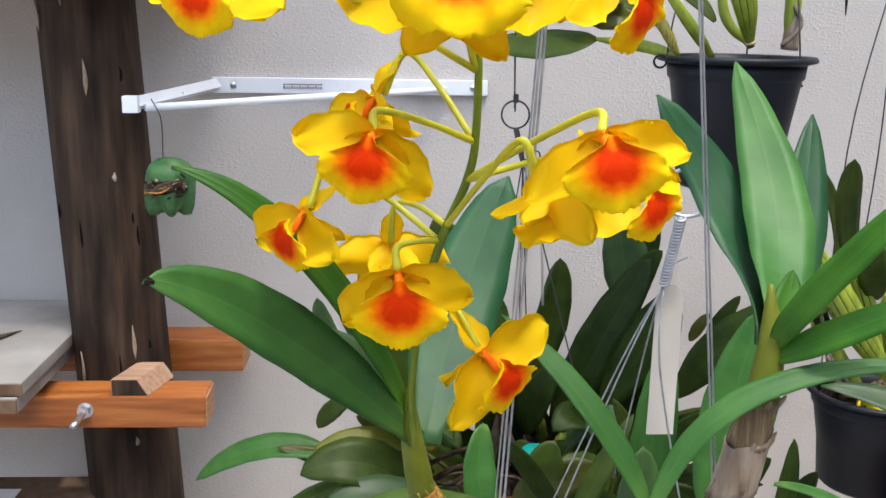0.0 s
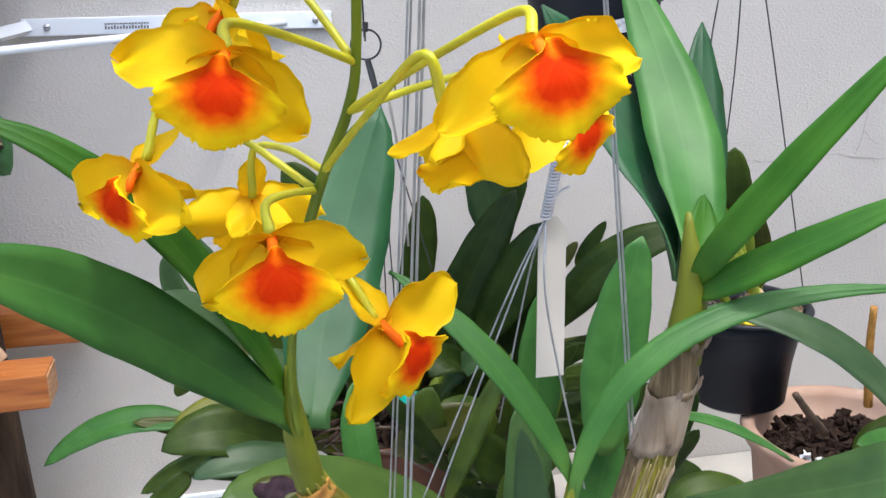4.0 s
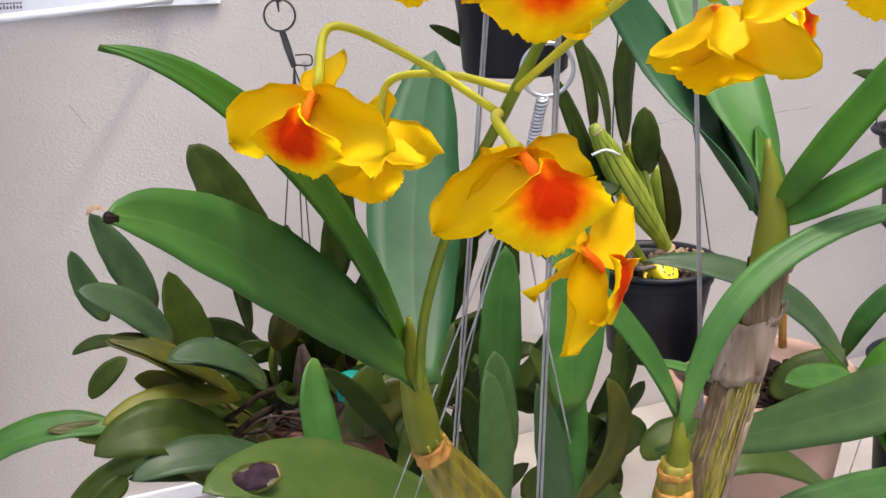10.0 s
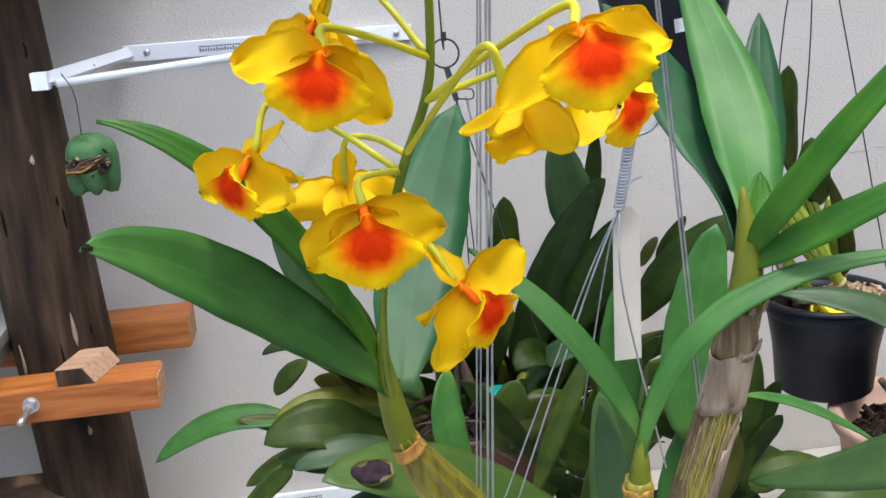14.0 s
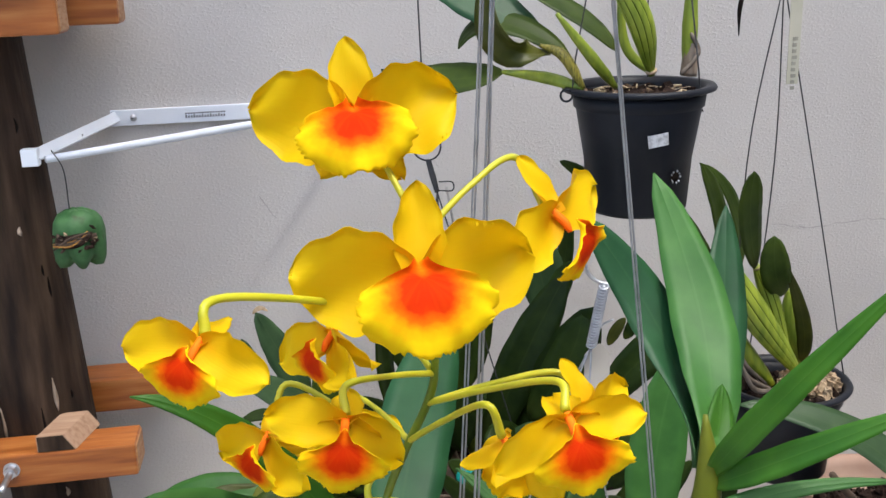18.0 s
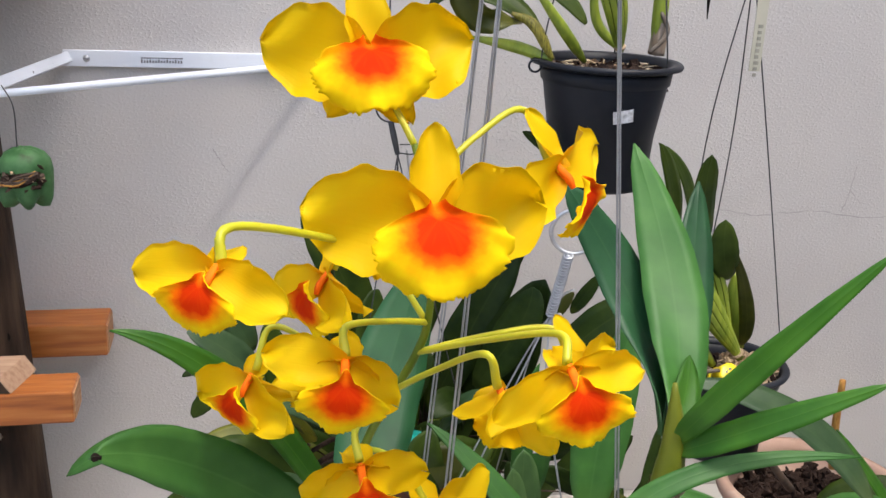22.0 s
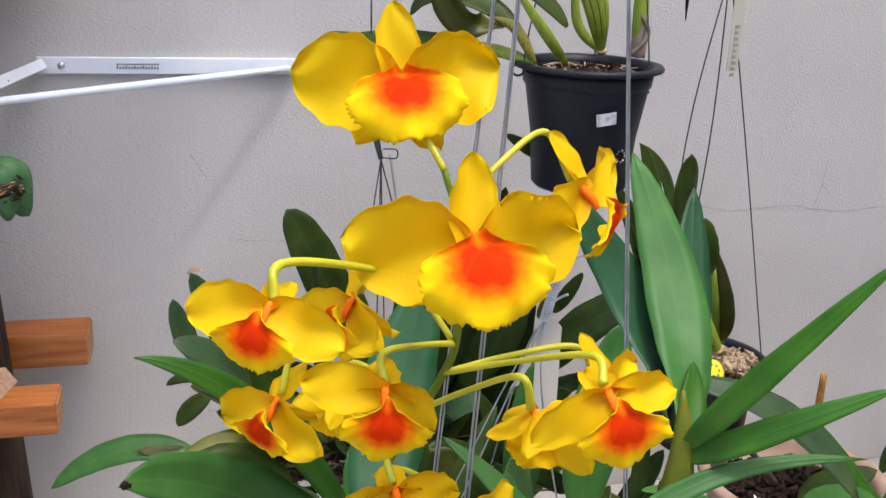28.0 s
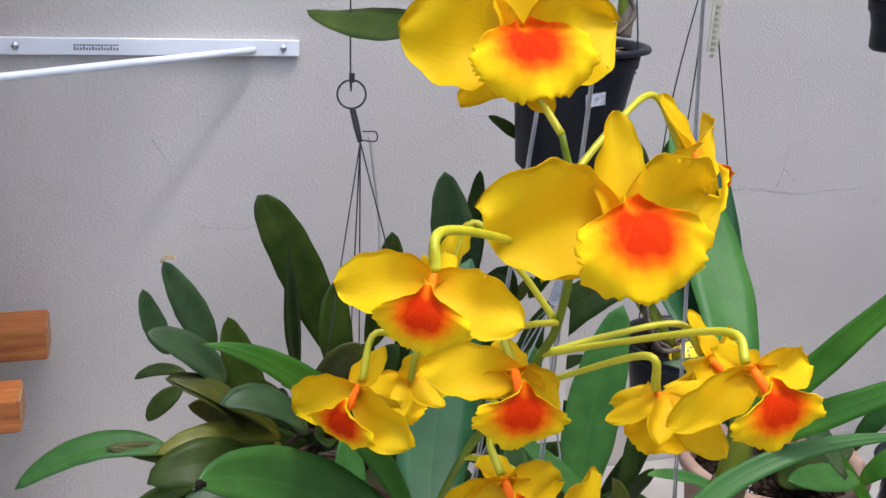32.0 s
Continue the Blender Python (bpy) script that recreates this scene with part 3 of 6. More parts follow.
def crack(points, width=0.0009):
    bm = bmesh.new()
    rnd = random.Random(len(points))
    path = smooth_path([(x, WALL_Y - 0.0005, z) for x, z in points], 26)
    path = [p + Vector((rnd.uniform(-1, 1) * 0.0012, 0, rnd.uniform(-1, 1) * 0.0018)) for p in path]
    for a, b in zip(path, path[1:]):
        m = (b - a).normalized().cross(Vector((0, 1, 0))) * width * rnd.uniform(0.3, 1.0)
        bm.faces.new([bm.verts.new(v) for v in (a - m, a + m, b + m, b - m)])
    return part("crack", bm, M_CRACK, wall, smooth=False)


crack([(0.66, 1.205), (0.73, 1.197), (0.81, 1.203), (0.885, 1.192), (1.02, 1.196)])
crack([(0.862, 1.316, 1.200)[::2], (0.870, 1.316, 1.231)[::2], (0.875, 1.316, 1.271)[::2]], 0.0008)
crack([(0.872, 1.316, 1.235)[::2], (0.884, 1.316, 1.220)[::2], (0.897, 1.316, 1.211)[::2]], 0.0006)
crack([(-0.064, 1.297), (-0.058, 1.285), (-0.045, 1.264)], 0.0007)
crack([(-0.02, 1.18), (0.05, 1.175), (0.10, 1.182)], 0.0005)

# ---- the shelf of posts, beams and boards ----
post = solo("wooden_post", tube([(-0.285, 1.170, 0.0), (-0.325, 1.170, 0.9), (-0.372, 1.172, 1.95)], [0.060, 0.056, 0.053], n=30, sides=28, ribs=0.012, rib_count=9), M_POST, "dark weathered round wooden post with cracks and stains", "post", smooth=True)


rnd = random.Random(21)
for i in range(16):
    z0, h, ang = rnd.uniform(0.98, 1.55), rnd.uniform(0.008, 0.05), rnd.uniform(-2.5, -0.7)
    axis = -0.325 - 0.047 * (z0 - 0.9) / 1.05
    rad = 0.0562 if i % 2 else 0.0558
    a = Vector((axis + rad * math.cos(ang), 1.1705 + rad * math.sin(ang), z0))
    b = a + Vector((-0.045 * h, 0, h))
    part("bare_wood_chip" if i % 2 else "drying_crack", tube([a, a.lerp(b, 0.5) + Vector((rnd.uniform(-0.002, 0.002), 0, 0)), b], [0.0004, 0.0030 if i % 2 else 0.0016, 0.0020 if i % 2 else 0.0014, 0.0004], n=8, sides=6), M_SHEATH if i % 2 else M_BLACKTIP, post)


def beam(name, lo, hi, label):
    """A sawn beam along x with a rougher end face."""
    ob = thing(name, ((lo[0] + hi[0]) / 2, (lo[1] + hi[1]) / 2, lo[2]), label, "beam", "shelf beams")
    part("timber", box(lo, hi, 0.003), M_BEAM, ob, smooth=False)
    part("end_face", box((hi[0] - 0.001, lo[1] + 0.003, lo[2] + 0.003), (hi[0] + 0.0012, hi[1] - 0.003, hi[2] - 0.003), 0.0005), M_ENDGRAIN, ob, "rough pale sawn end", smooth=False)
    return ob


lower_front = beam("shelf_beam", (-1.0, 1.066, 1.040), (-0.216, 1.118, 1.0785), "orange-varnished pine beam bolted to the post")
beam("shelf_beam", (-1.0, 1.229, 1.048), (-0.198, 1.288, 1.091), "orange-varnished pine beam behind the post")
beam("shelf_beam", (-1.0, 1.066, 1.530), (-0.236, 1.113, 1.572), "orange-varnished pine beam high on the post")
beam("shelf_beam", (-1.0, 1.229, 1.530), (-0.203, 1.276, 1.572), "orange-varnished pine beam high behind the post")
bx, by, bz = (-0.350, 1.060, 1.062)
bolt = part("bolt", tube([(bx, 1.10, bz), (bx, 1.020, bz - 0.001)], 0.0036, n=6, sides=10), M_STEEL, lower_front, "galvanised threaded bolt")
part("nut", tube([(bx, 1.0655, bz), (bx, 1.056, bz)], 0.0070, n=2, sides=6), M_STEEL, bolt, smooth=False)
part("washer", tube([(bx, 1.067, bz), (bx, 1.065, bz)], 0.0090, n=2, sides=20), M_STEEL, bolt, smooth=False)
wx = (-0.301, 1.070, 1.078)[0]
bm = bmesh.new()
prof = ((-0.020, 0.0), (0.022, 0.0), (0.010, 0.019), (-0.020, 0.019))
va = [bm.verts.new((wx + a, 1.068, 1.0787 + b)) for a, b in prof]
vb = [bm.verts.new((wx + a + 0.016, 1.128, 1.0787 + b)) for a, b in prof]
bm.faces.new(va)
bm.faces.new(vb[::-1])
for i in range(4):
    bm.faces.new((va[i - 1], va[i], vb[i], vb[i - 1])[::-1])
bmesh.ops.recalc_face_normals(bm, faces=bm.faces)
bmesh.ops.bevel(bm, geom=bm.edges[:], offset=0.0012, segments=2, affect="EDGES", profile=0.6)
wedge = solo("wedge_block", bm, M_BLOCK, "sawn pine wedge with a dark weathered end on the beam", "wood block")
eb = bmesh.new()
ring_a = [eb.verts.new((wx + a * 0.92, 1.0672, 1.0792 + b * 0.94)) for a, b in prof]
ring_b = [eb.verts.new((wx + a * 0.92, 1.0690, 1.0792 + b * 0.94)) for a, b in prof]
eb.faces.new(ring_a)
for i in range(4):
    eb.faces.new((ring_a[i - 1], ring_a[i], ring_b[i], ring_b[i - 1])[::-1])
bmesh.ops.recalc_face_normals(eb, faces=eb.faces)
part("weathered_end", eb, M_POST, wedge, "dark weathered end grain", smooth=False)


def shelf_board(lo, hi, label, mat):
    ob = thing("shelf_board", (lo[0], lo[1], lo[2]), label, "shelf", "shelf boards")
    part("panel", box(lo, (hi[0], hi[1], hi[2]), 0.0015), mat, ob, smooth=False)
    part("edge_strip", box((lo[0], lo[1] - 0.0025, lo[2] + 0.001), (hi[0], lo[1] - 0.0001, hi[2] - 0.002)), M_BOARD_EDGE, ob, "bare chipboard edge", smooth=False)
    return ob


shelf_board((-1.0, 0.99, 1.1095), (-0.388, 1.300, 1.124), "worn whitish shelf board, its stains deepened to carry shade", M_BOARD)
shelf_board((-1.0, 0.985, 1.0913), (-0.393, 1.296, 1.1085), "thick weathered board under the white one", M_BOARD)
crate = thing("storage_box", (-0.435, 1.05, 0.0), "plain brown board box standing under the shelf", "box")
part("lid", box((-0.520, 0.90, 0.905), (-0.350, 1.192, 0.920), 0.002), M_BOARD_EDGE, crate, smooth=False)
for lo, hi in (((-0.515, 0.905, 0.0), (-0.503, 1.187, 0.9048)), ((-0.367, 0.905, 0.0), (-0.355, 1.187, 0.9048)), ((-0.5028, 0.905, 0.0), (-0.3672, 0.917, 0.9048)), ((-0.5028, 1.175, 0.0), (-0.3672, 1.187, 0.9048))):
    part("side_panel", box(lo, hi), M_BOARD_EDGE, crate, smooth=False)
shelf_board((-1.0, 1.06, 1.5725), (-0.25, 1.314, 1.592), "worn whitish upper shelf board", M_BOARD)
kx, ky = -0.495, 1.080
knife = thing("knife", (kx, ky, 1.1245), "teal-handled knife lying on the shelf board", "knife")
part("handle", tube([(kx - 0.026, ky - 0.030, 1.1295), (kx - 0.010, ky - 0.010, 1.131), (kx + 0.008, ky + 0.014, 1.1295)], [0.005, 0.0062, 0.0066, 0.0045], n=12, sides=12), M_KNIFE, knife, "blue-teal plastic handle")
part("blade", tube([(kx + 0.008, ky + 0.014, 1.1290), (kx + 0.028, ky + 0.045, 1.1275), (kx + 0.046, ky + 0.078, 1.1262)], [0.0030, 0.0036, 0.0006], n=8, sides=6), M_TWIG, knife, "rust-brown worn blade")
px_ = -0.484
solo("paper_scrap", box((px_ - 0.020, 1.125, 0.9202), (px_ + 0.020, 1.155, 0.9214), 0.0005), M_PAPER, "scrap of white paper on the brown box", "paper")

# ---- the white wall bracket ----
bracket = thing("wall_bracket", (-0.06, 1.31, 1.40), "white enamelled steel shelf bracket screwed to the wall", "bracket")
BX0, BX1, BZ = -0.240, 0.118, 1.4105
part("wall_plate", box((BX0, 1.3085, BZ - 0.010), (BX1, 1.3155, BZ + 0.010), 0.0012), M_WHITE_METAL, bracket, smooth=False)
OUT = Vector((-0.290, 1.110, 1.402))
arm = tube([(BX0 + 0.004, 1.310, BZ), tuple(OUT)], 0.0088, n=2, sides=4)
part("arm", arm, M_WHITE_METAL, bracket, smooth=False)
part("arm_end", box((OUT.x - 0.010, OUT.y - 0.008, OUT.z - 0.0092), (OUT.x + 0.007, OUT.y + 0.006, OUT.z + 0.0092), 0.001), M_WHITE_METAL, bracket, smooth=False)
part("strut", tube([(0.062, 1.306, BZ - 0.002), tuple(OUT + Vector((0.012, 0.004, -0.004)))], [0.0042, 0.0050, 0.0042], n=4, sides=10), M_WHITE_METAL, bracket)
for x in (-0.212, 0.098):
    sc = part("screw", lathe((x, 1.3068, BZ), [(0.0, 0.0018), (0.0032, 0.0014), (0.0042, 0.0), (0.0042, -0.002)], 14, tilt=Euler((radians(90), 0, 0)).to_matrix()), M_STEEL, bracket, "dull steel screw head")
    part("slot", box((x - 0.0026, 1.3045, BZ - 0.0005), (x + 0.0026, 1.3052, BZ + 0.0005)), M_INK, sc, smooth=False)
for k in (0.25, 0.5):
    c = Vector((BX0, 1.310, BZ)).lerp(OUT, k)
    part("screw_hole", lathe((c.x + 0.0092, c.y, c.z), [(0.0, 0.0), (0.0022, 0.0), (0.0022, -0.002)], 12, tilt=Euler((0, radians(90), 0)).to_matrix()), M_INK, bracket)
label_bm = bmesh.new()
for i in range(15):
    x = -0.148 + i * 0.0034
    h = 0.0030 + 0.0012 * ((i * 7) % 3 == 0)
    box((x, 1.3078, BZ - 0.004), (x + 0.0020, 1.3083, BZ - 0.004 + h), bm=label_bm)
    box((x, 1.3078, BZ + 0.0012), (x + 0.0026, 1.3083, BZ + 0.0028), bm=label_bm)
part("printed_marks", label_bm, M_INK, bracket, "faded grey print", smooth=False)

copy_thing(bracket, Matrix.Translation(bracket.location + Vector((0.037, 0, -0.638))))

# ---- the green cup that hangs from the bracket ----
gc = Vector((-0.254, 1.110, 1.313))
cup = thing("hanging_cup", (gc.x, gc.y, gc.z - 0.028), "mossy green plastic bottle base hung from the bracket", "cup")
cup_bm = bmesh.new()
prof = [(0.004, -0.024), (0.013, -0.029), (0.021, -0.028), (0.0255, -0.020), (0.0275, -0.008), (0.0275, 0.006), (0.0255, 0.017), (0.0205, 0.0245), (0.012, 0.0290), (0.002, 0.0305)]
rings = []
for r, h in prof:
    ring = []
    for q in range(40):
        a = 2 * math.pi * q / 40
        low = max(0.0, 0.35 - h / 0.034)
        rr = r * (1 + 0.11 * low * math.cos(5 * a + 0.6) + 0.04 * math.sin(3 * a + h * 90))
        ring.append(cup_bm.verts.new(gc + Vector((rr * math.cos(a), rr * math.sin(a), h + 0.004 * low * math.cos(5 * a + 3.7) + 0.0006 * math.sin(7 * a)))))
    rings.append(ring)
for i, (a, b) in enumerate(zip(rings, rings[1:])):
    for j in range(40):
        cup_bm.faces.new((a[j], a[(j + 1) % 40], b[(j + 1) % 40], b[j]))
cup_bm.faces.new(rings[0][::-1])
body = part("cup_body", cup_bm, M_GREENCUP, cup)
sol = body.modifiers.new("wall", "SOLIDIFY")
sol.thickness = 0.0015
part("slit", leaf_bm(gc + Vector((-0.020, -0.0215, 0.000)), gc + Vector((0.001, -0.0295, 0.001)), gc + Vector((0.019, -0.0225, 0.008)), 0.015, thick=0.0022, face=(0, -1, 0.1), fold=0.0, blunt=0.6, stalk=0.5, wave=0.06), M_SOIL, cup, "ragged dark slit stuffed with moss")
rnd = random.Random(4)
for i in range(9):
    a = rnd.uniform(-0.02, 0.02)
    part("twig", tube([gc + Vector((-0.024 + rnd.uniform(0, 0.01), -0.0215, -0.004 + rnd.uniform(-0.006, 0.006))), gc + Vector((-0.002, -0.0305 + rnd.uniform(-0.002, 0.001), rnd.uniform(-0.004, 0.006))), gc + Vector((0.012 + rnd.uniform(0, 0.008), -0.0245, 0.004 + rnd.uniform(-0.004, 0.006)))], rnd.uniform(0.0007, 0.0014), n=8, sides=6), M_COLLAR if i % 3 == 0 else M_TWIG, cup)
for i in range(22):
    # crust of moss, soil and dry bits round the slit
    a = rnd.uniform(-2.5, -0.75)
    h = rnd.gauss(0.002, 0.008)
    b = gc + Vector((0.0285 * math.cos(a), 0.0285 * math.sin(a), h))
    u = Vector((-math.sin(a), math.cos(a), rnd.uniform(-0.9, 0.9))).normalized() * rnd.uniform(0.002, 0.005)
    part("crust", leaf_bm(b - u, b + Vector((0, -0.0014, 0)), b + u, rnd.uniform(0.0025, 0.006), thick=0.0014, face=(math.cos(a), math.sin(a), 0.2), blunt=0.5, stalk=0.4, wave=0.2, seed=i), (M_SOIL, M_SOIL, M_TWIG, M_SOIL, M_MOSS)[i % 5], cup)
part("string", tube([gc + Vector((-0.006, 0, 0.030)), Vector((gc.x - 0.006, gc.y - 0.002, 1.386)), Vector((OUT.x + 0.020, OUT.y, OUT.z + 0.006))], 0.0007, n=14, sides=6), M_BLACKWIRE, cup, "thin dark string")

# ---- the rails overhead that the plants hang from ----
for y in (0.365, 0.62, 0.945, 1.03):
    tagged(part("hanging_rail", tube([(-1.6, y, 2.012), (1.546, y, 2.012)], 0.008, n=2, sides=10), M_WIRE), "galvanised rail overhead for hanging pots", "rail", "hanging rails", "structure")
for x in (-1.55, 1.49):
    tagged(part("rail_beam", box((x - 0.03, -0.4, 2.02), (x + 0.03, WALL_Y - 0.001, 2.09)), M_BEAM, smooth=False), "wooden cross beam that carries the rails", "beam", "rail beams", "structure")

# ---- an unseen board overhead, added to shade the left of the wall ----
roof = tagged(part("roof_edge", box((-3.0, 0.655, 2.945), (0.212, 0.915, 2.965)), M_BEAM, smooth=False), "unseen wooden board overhead, added to shade the left of the wall", "roof", kind="structure")
# posts added only to carry the shading board, out of view
for y in (0.70, 0.87):
    part("shade_board_post", box((-2.95, y - 0.03, 0.0), (-2.89, y + 0.03, 2.9448)), M_BEAM, roof, smooth=False)

# ---- flower pots ----
def pot(parent, centre, top, bottom, height, mat, rim=0.006, lip_h=0.018, label=""):
    """A tapered pot with a stepped collar and a rolled rim; centre is the middle of its rim."""
    c = Vector(centre)
    prof = [(0.0, -height), (bottom - 0.004, -height), (bottom, -height + 0.004), (top - 0.007 - (top - bottom) * 0.20, -lip_h - 0.004), (top - 0.004, -lip_h), (top - 0.0025, -0.005), (top - 0.0045, -0.005), (top - 0.006, -lip_h), (bottom - 0.004, -height + 0.006), (0.0, -height + 0.006)]
    body = part("pot", lathe(c, prof, 56), mat, parent, label)
    part("rim", lathe(c, [(top - 0.0048, -0.0052), (top - 0.0022, -0.0055), (top + rim, -0.0032), (top + rim + 0.001, -0.001), (top + rim - 0.001, 0.0018), (top - 0.003, 0.001), (top - 0.0048, -0.0052)], 56), mat, body)
    return body


# ---- the black pot that hangs before the wall ----
PA = Vector((0.314, 0.925, 1.468))
pot_a = thing("hanging_orchid", (PA.x, PA.y, PA.z - 0.122), "leafy orchid in a hanging black plastic pot with a white sticker", "orchid", "hanging orchids")
black = pot(pot_a, PA, 0.066, 0.048, 0.120, M_BLACKPOT)
part("rim_lug", ring_mesh(PA + Vector((-0.0745, -0.012, -0.004)), 0.0055, 0.0011, (0.3, 1, 0)), M_BLACKPOT, black)


def on_pot(c, top, bottom, height, angle, drop, out=0.0):
    r = top - 0.006 + (bottom - top + 0.006) * drop / height + out
    return Vector((c.x + r * math.cos(angle), c.y + r * math.sin(angle), c.z - drop)), Vector((math.cos(angle), math.sin(angle), 0))


def sticker(parent, c, top, bottom, height, angle, drop, w, h, mat, name="sticker", tilt=0.0):
    bm = bmesh.new()
    g = []
    for i in range(7):
        row = []
        for j in range(3):
            u, v = (i / 6 - 0.5) * w, (j / 2 - 0.5) * h
            u2, v2 = u * math.cos(tilt) - v * math.sin(tilt), u * math.sin(tilt) + v * math.cos(tilt)
            p, _ = on_pot(c, top, bottom, height, angle + u2 / top, drop - v2, 0.0026)
            row.append(bm.verts.new(p))
        g.append(row)
    for i in range(6):
        for j in range(2):
            bm.faces.new((g[i][j], g[i + 1][j], g[i + 1][j + 1], g[i][j + 1]))
    return part(name, bm, mat, parent)


sticker(black, PA, 0.066, 0.048, 0.120, radians(-91), 0.043, 0.022, 0.012, M_STICKER, tilt=0.14)
hp, hn = on_pot(PA, 0.066, 0.048, 0.120, radians(-68), 0.080, 0.0006)
part("drain_hole", lathe(hp, [(0.0, 0.0004), (0.0042, 0.0004), (0.0052, -0.0004)], 16, tilt=Vector((0, 0, 1)).rotation_difference(hn).to_matrix()), M_BLACKTIP, black, "melted drain hole")
hx = Vector((0, 0, 1)).cross(hn).normalized()
rnd = random.Random(12)
for i in range(9):
    # ragged pale plastic round the melted hole
    a = i * 0.70 + rnd.uniform(-0.2, 0.2)
    u = hx * math.cos(a) + Vector((0, 0, 1)) * math.sin(a)
    b = hp + u * 0.0047 + hn * 0.0005
    part("hole_burr", leaf_bm(b, b + u * 0.0009 + hn * 0.0006, b + u * rnd.uniform(0.0014, 0.0026) + hn * 0.0004, rnd.uniform(0.0014, 0.0026), face=hn, thick=0.0003, blunt=0.5, stalk=0.8, seed=i), M_WIRE, black)
chips(pot_a, "bark", M_BARK, PA + Vector((0, 0, -0.017)), 0.052, 150, 0.0065, 3, "orchid bark and chips")
chips(pot_a, "soil", M_SOIL, PA + Vector((0, 0, -0.017)), 0.053, 170, 0.0075, 5, "dark old bark")
rnd = random.Random(33)
for i in range(26):
    # straw on the potting bark
    a, q = rnd.uniform(0, 6.28), rnd.uniform(0, 6.28)
    b = PA + Vector((0.040 * math.cos(a), 0.040 * math.sin(a), -0.0085 + rnd.uniform(0, 0.004)))
    u = Vector((math.cos(q), math.sin(q), rnd.uniform(-0.1, 0.35))) * rnd.uniform(0.006, 0.013)
    part("straw", tube([b - u, b + Vector((0, 0, 0.002)), b + u], rnd.uniform(0.0005, 0.0010), n=5, sides=5), M_STRAW, pot_a)
WTOP_A = Vector((PA.x + 0.012, PA.y + 0.02, 1.85))
for off in ((-0.066, 0.0), (0.040, -0.052), (0.030, 0.058)):
    part("hanger_wire", tube([PA + Vector((off[0], off[1], -0.006)), PA + Vector((off[0] * 0.86, off[1] * 0.86, 0.06)), WTOP_A], 0.0008, n=10, sides=6), M_BLACKWIRE, pot_a)
part("hanger_hook", tube([WTOP_A, WTOP_A + Vector((0.0, 0.0, 0.12)), WTOP_A + Vector((0.01, 0.03, 0.15)), WTOP_A + Vector((0.0, 0.06, 0.12))], 0.0013, n=14, sides=8), M_BLACKWIRE, pot_a)
# canes and leaves of that orchid
la = [(0.258, 0.920, 1.469), (0.290, 0.920, 1.468), (0.325, 0.920, 1.478), (0.361, 0.920, 1.476)]
bulb(pot_a, [la[0], (0.229, 0.950, 1.477), (0.192, 0.975, 1.482)], 0.0055, "cane")
leaf(pot_a, G_CAT, (0.192, 0.975, 1.482), (0.129, 1.000, 1.474), (0.080, 1.042, 1.483), 0.044, face=(0.1, -0.75, 0.85), fold=0.15, belly=0.8)
bulb(pot_a, [la[0], (0.241, 0.930, 1.499), (0.221, 0.940, 1.509)], 0.0050, "cane", M_CANE)
leaf(pot_a, G_OLIVE, (0.232, 0.940, 1.501), (0.174, 0.920, 1.523), (0.177, 0.940, 1.599), 0.034, face=(-0.9, -0.5, 0.3), fold=0.5, blunt=0.8)
leaf(pot_a, G_CAT, (0.252, 0.950, 1.496), (0.190, 0.980, 1.528), (0.153, 1.000, 1.504), 0.036, face=(-0.2, -0.5, 0.9), fold=0.2)
leaf(pot_a, G_BLUE, (0.229, 0.970, 1.517), (0.172, 1.000, 1.549), (0.120, 1.030, 1.576), 0.050, face=(0.2, -0.8, 0.5), fold=0.12)
leaf(pot_a, G_CAT, (0.299, 0.950, 1.500), (0.258, 0.970, 1.538), (0.210, 0.990, 1.560), 0.030, face=(0.0, -0.5, 0.9), fold=0.2)
bulb(pot_a, [la[1], (0.260, 0.900, 1.499), (0.224, 0.890, 1.540)], 0.0052, "cane")
fluted_bulb(pot_a, [la[2], (0.304, 0.900, 1.532), (0.272, 0.900, 1.584)], 0.0120)
bulb(pot_a, [la[2], (0.301, 0.930, 1.508), (0.295, 0.930, 1.572)], 0.0045, "cane")
bulb(pot_a, [la[3], (0.361, 0.920, 1.523), (0.362, 0.920, 1.577)], 0.0070, "pseudobulb")
part("dry_sheath", tube([la[3], (0.363, 0.918, 1.507)], [0.008, 0.0075, 0.006], n=8, sides=12, ribs=0.08), M_SHEATH, pot_a, "grey papery sheath")
part("root", tube([(0.360, 0.915, 1.516), (0.364, 0.905, 1.498), (0.346, 0.900, 1.480)], 0.0022, n=10, sides=8), M_ROOT, pot_a)
leaf(pot_a, G_OLIVE, (0.272, 0.900, 1.582), (0.263, 0.900, 1.629), (0.249, 0.910, 1.678), 0.036)
leaf(pot_a, G_CAT, (0.362, 0.920, 1.577), (0.380, 0.930, 1.634), (0.421, 0.950, 1.686), 0.036)
part("dry_leaf_strip", tube([(0.421, 0.950, 1.684), (0.428, 0.950, 1.640), (0.4235, 0.950, 1.585), (0.4262, 0.950, 1.556), (0.4232, 0.949, 1.532), (0.4242, 0.950, 1.508)], [0.0008, 0.0016, 0.0022, 0.0026, 0.0020, 0.0004], n=40, sides=6, ribs=0.25, rib_count=3), M_BLACKTIP, pot_a, "shrivelled black leaf strip")
leaf(pot_a, G_CAT, (0.277, 0.950, 1.370), (0.263, 0.960, 1.382), (0.249, 0.970, 1.391), 0.016, face=(0, -0.6, 0.8))

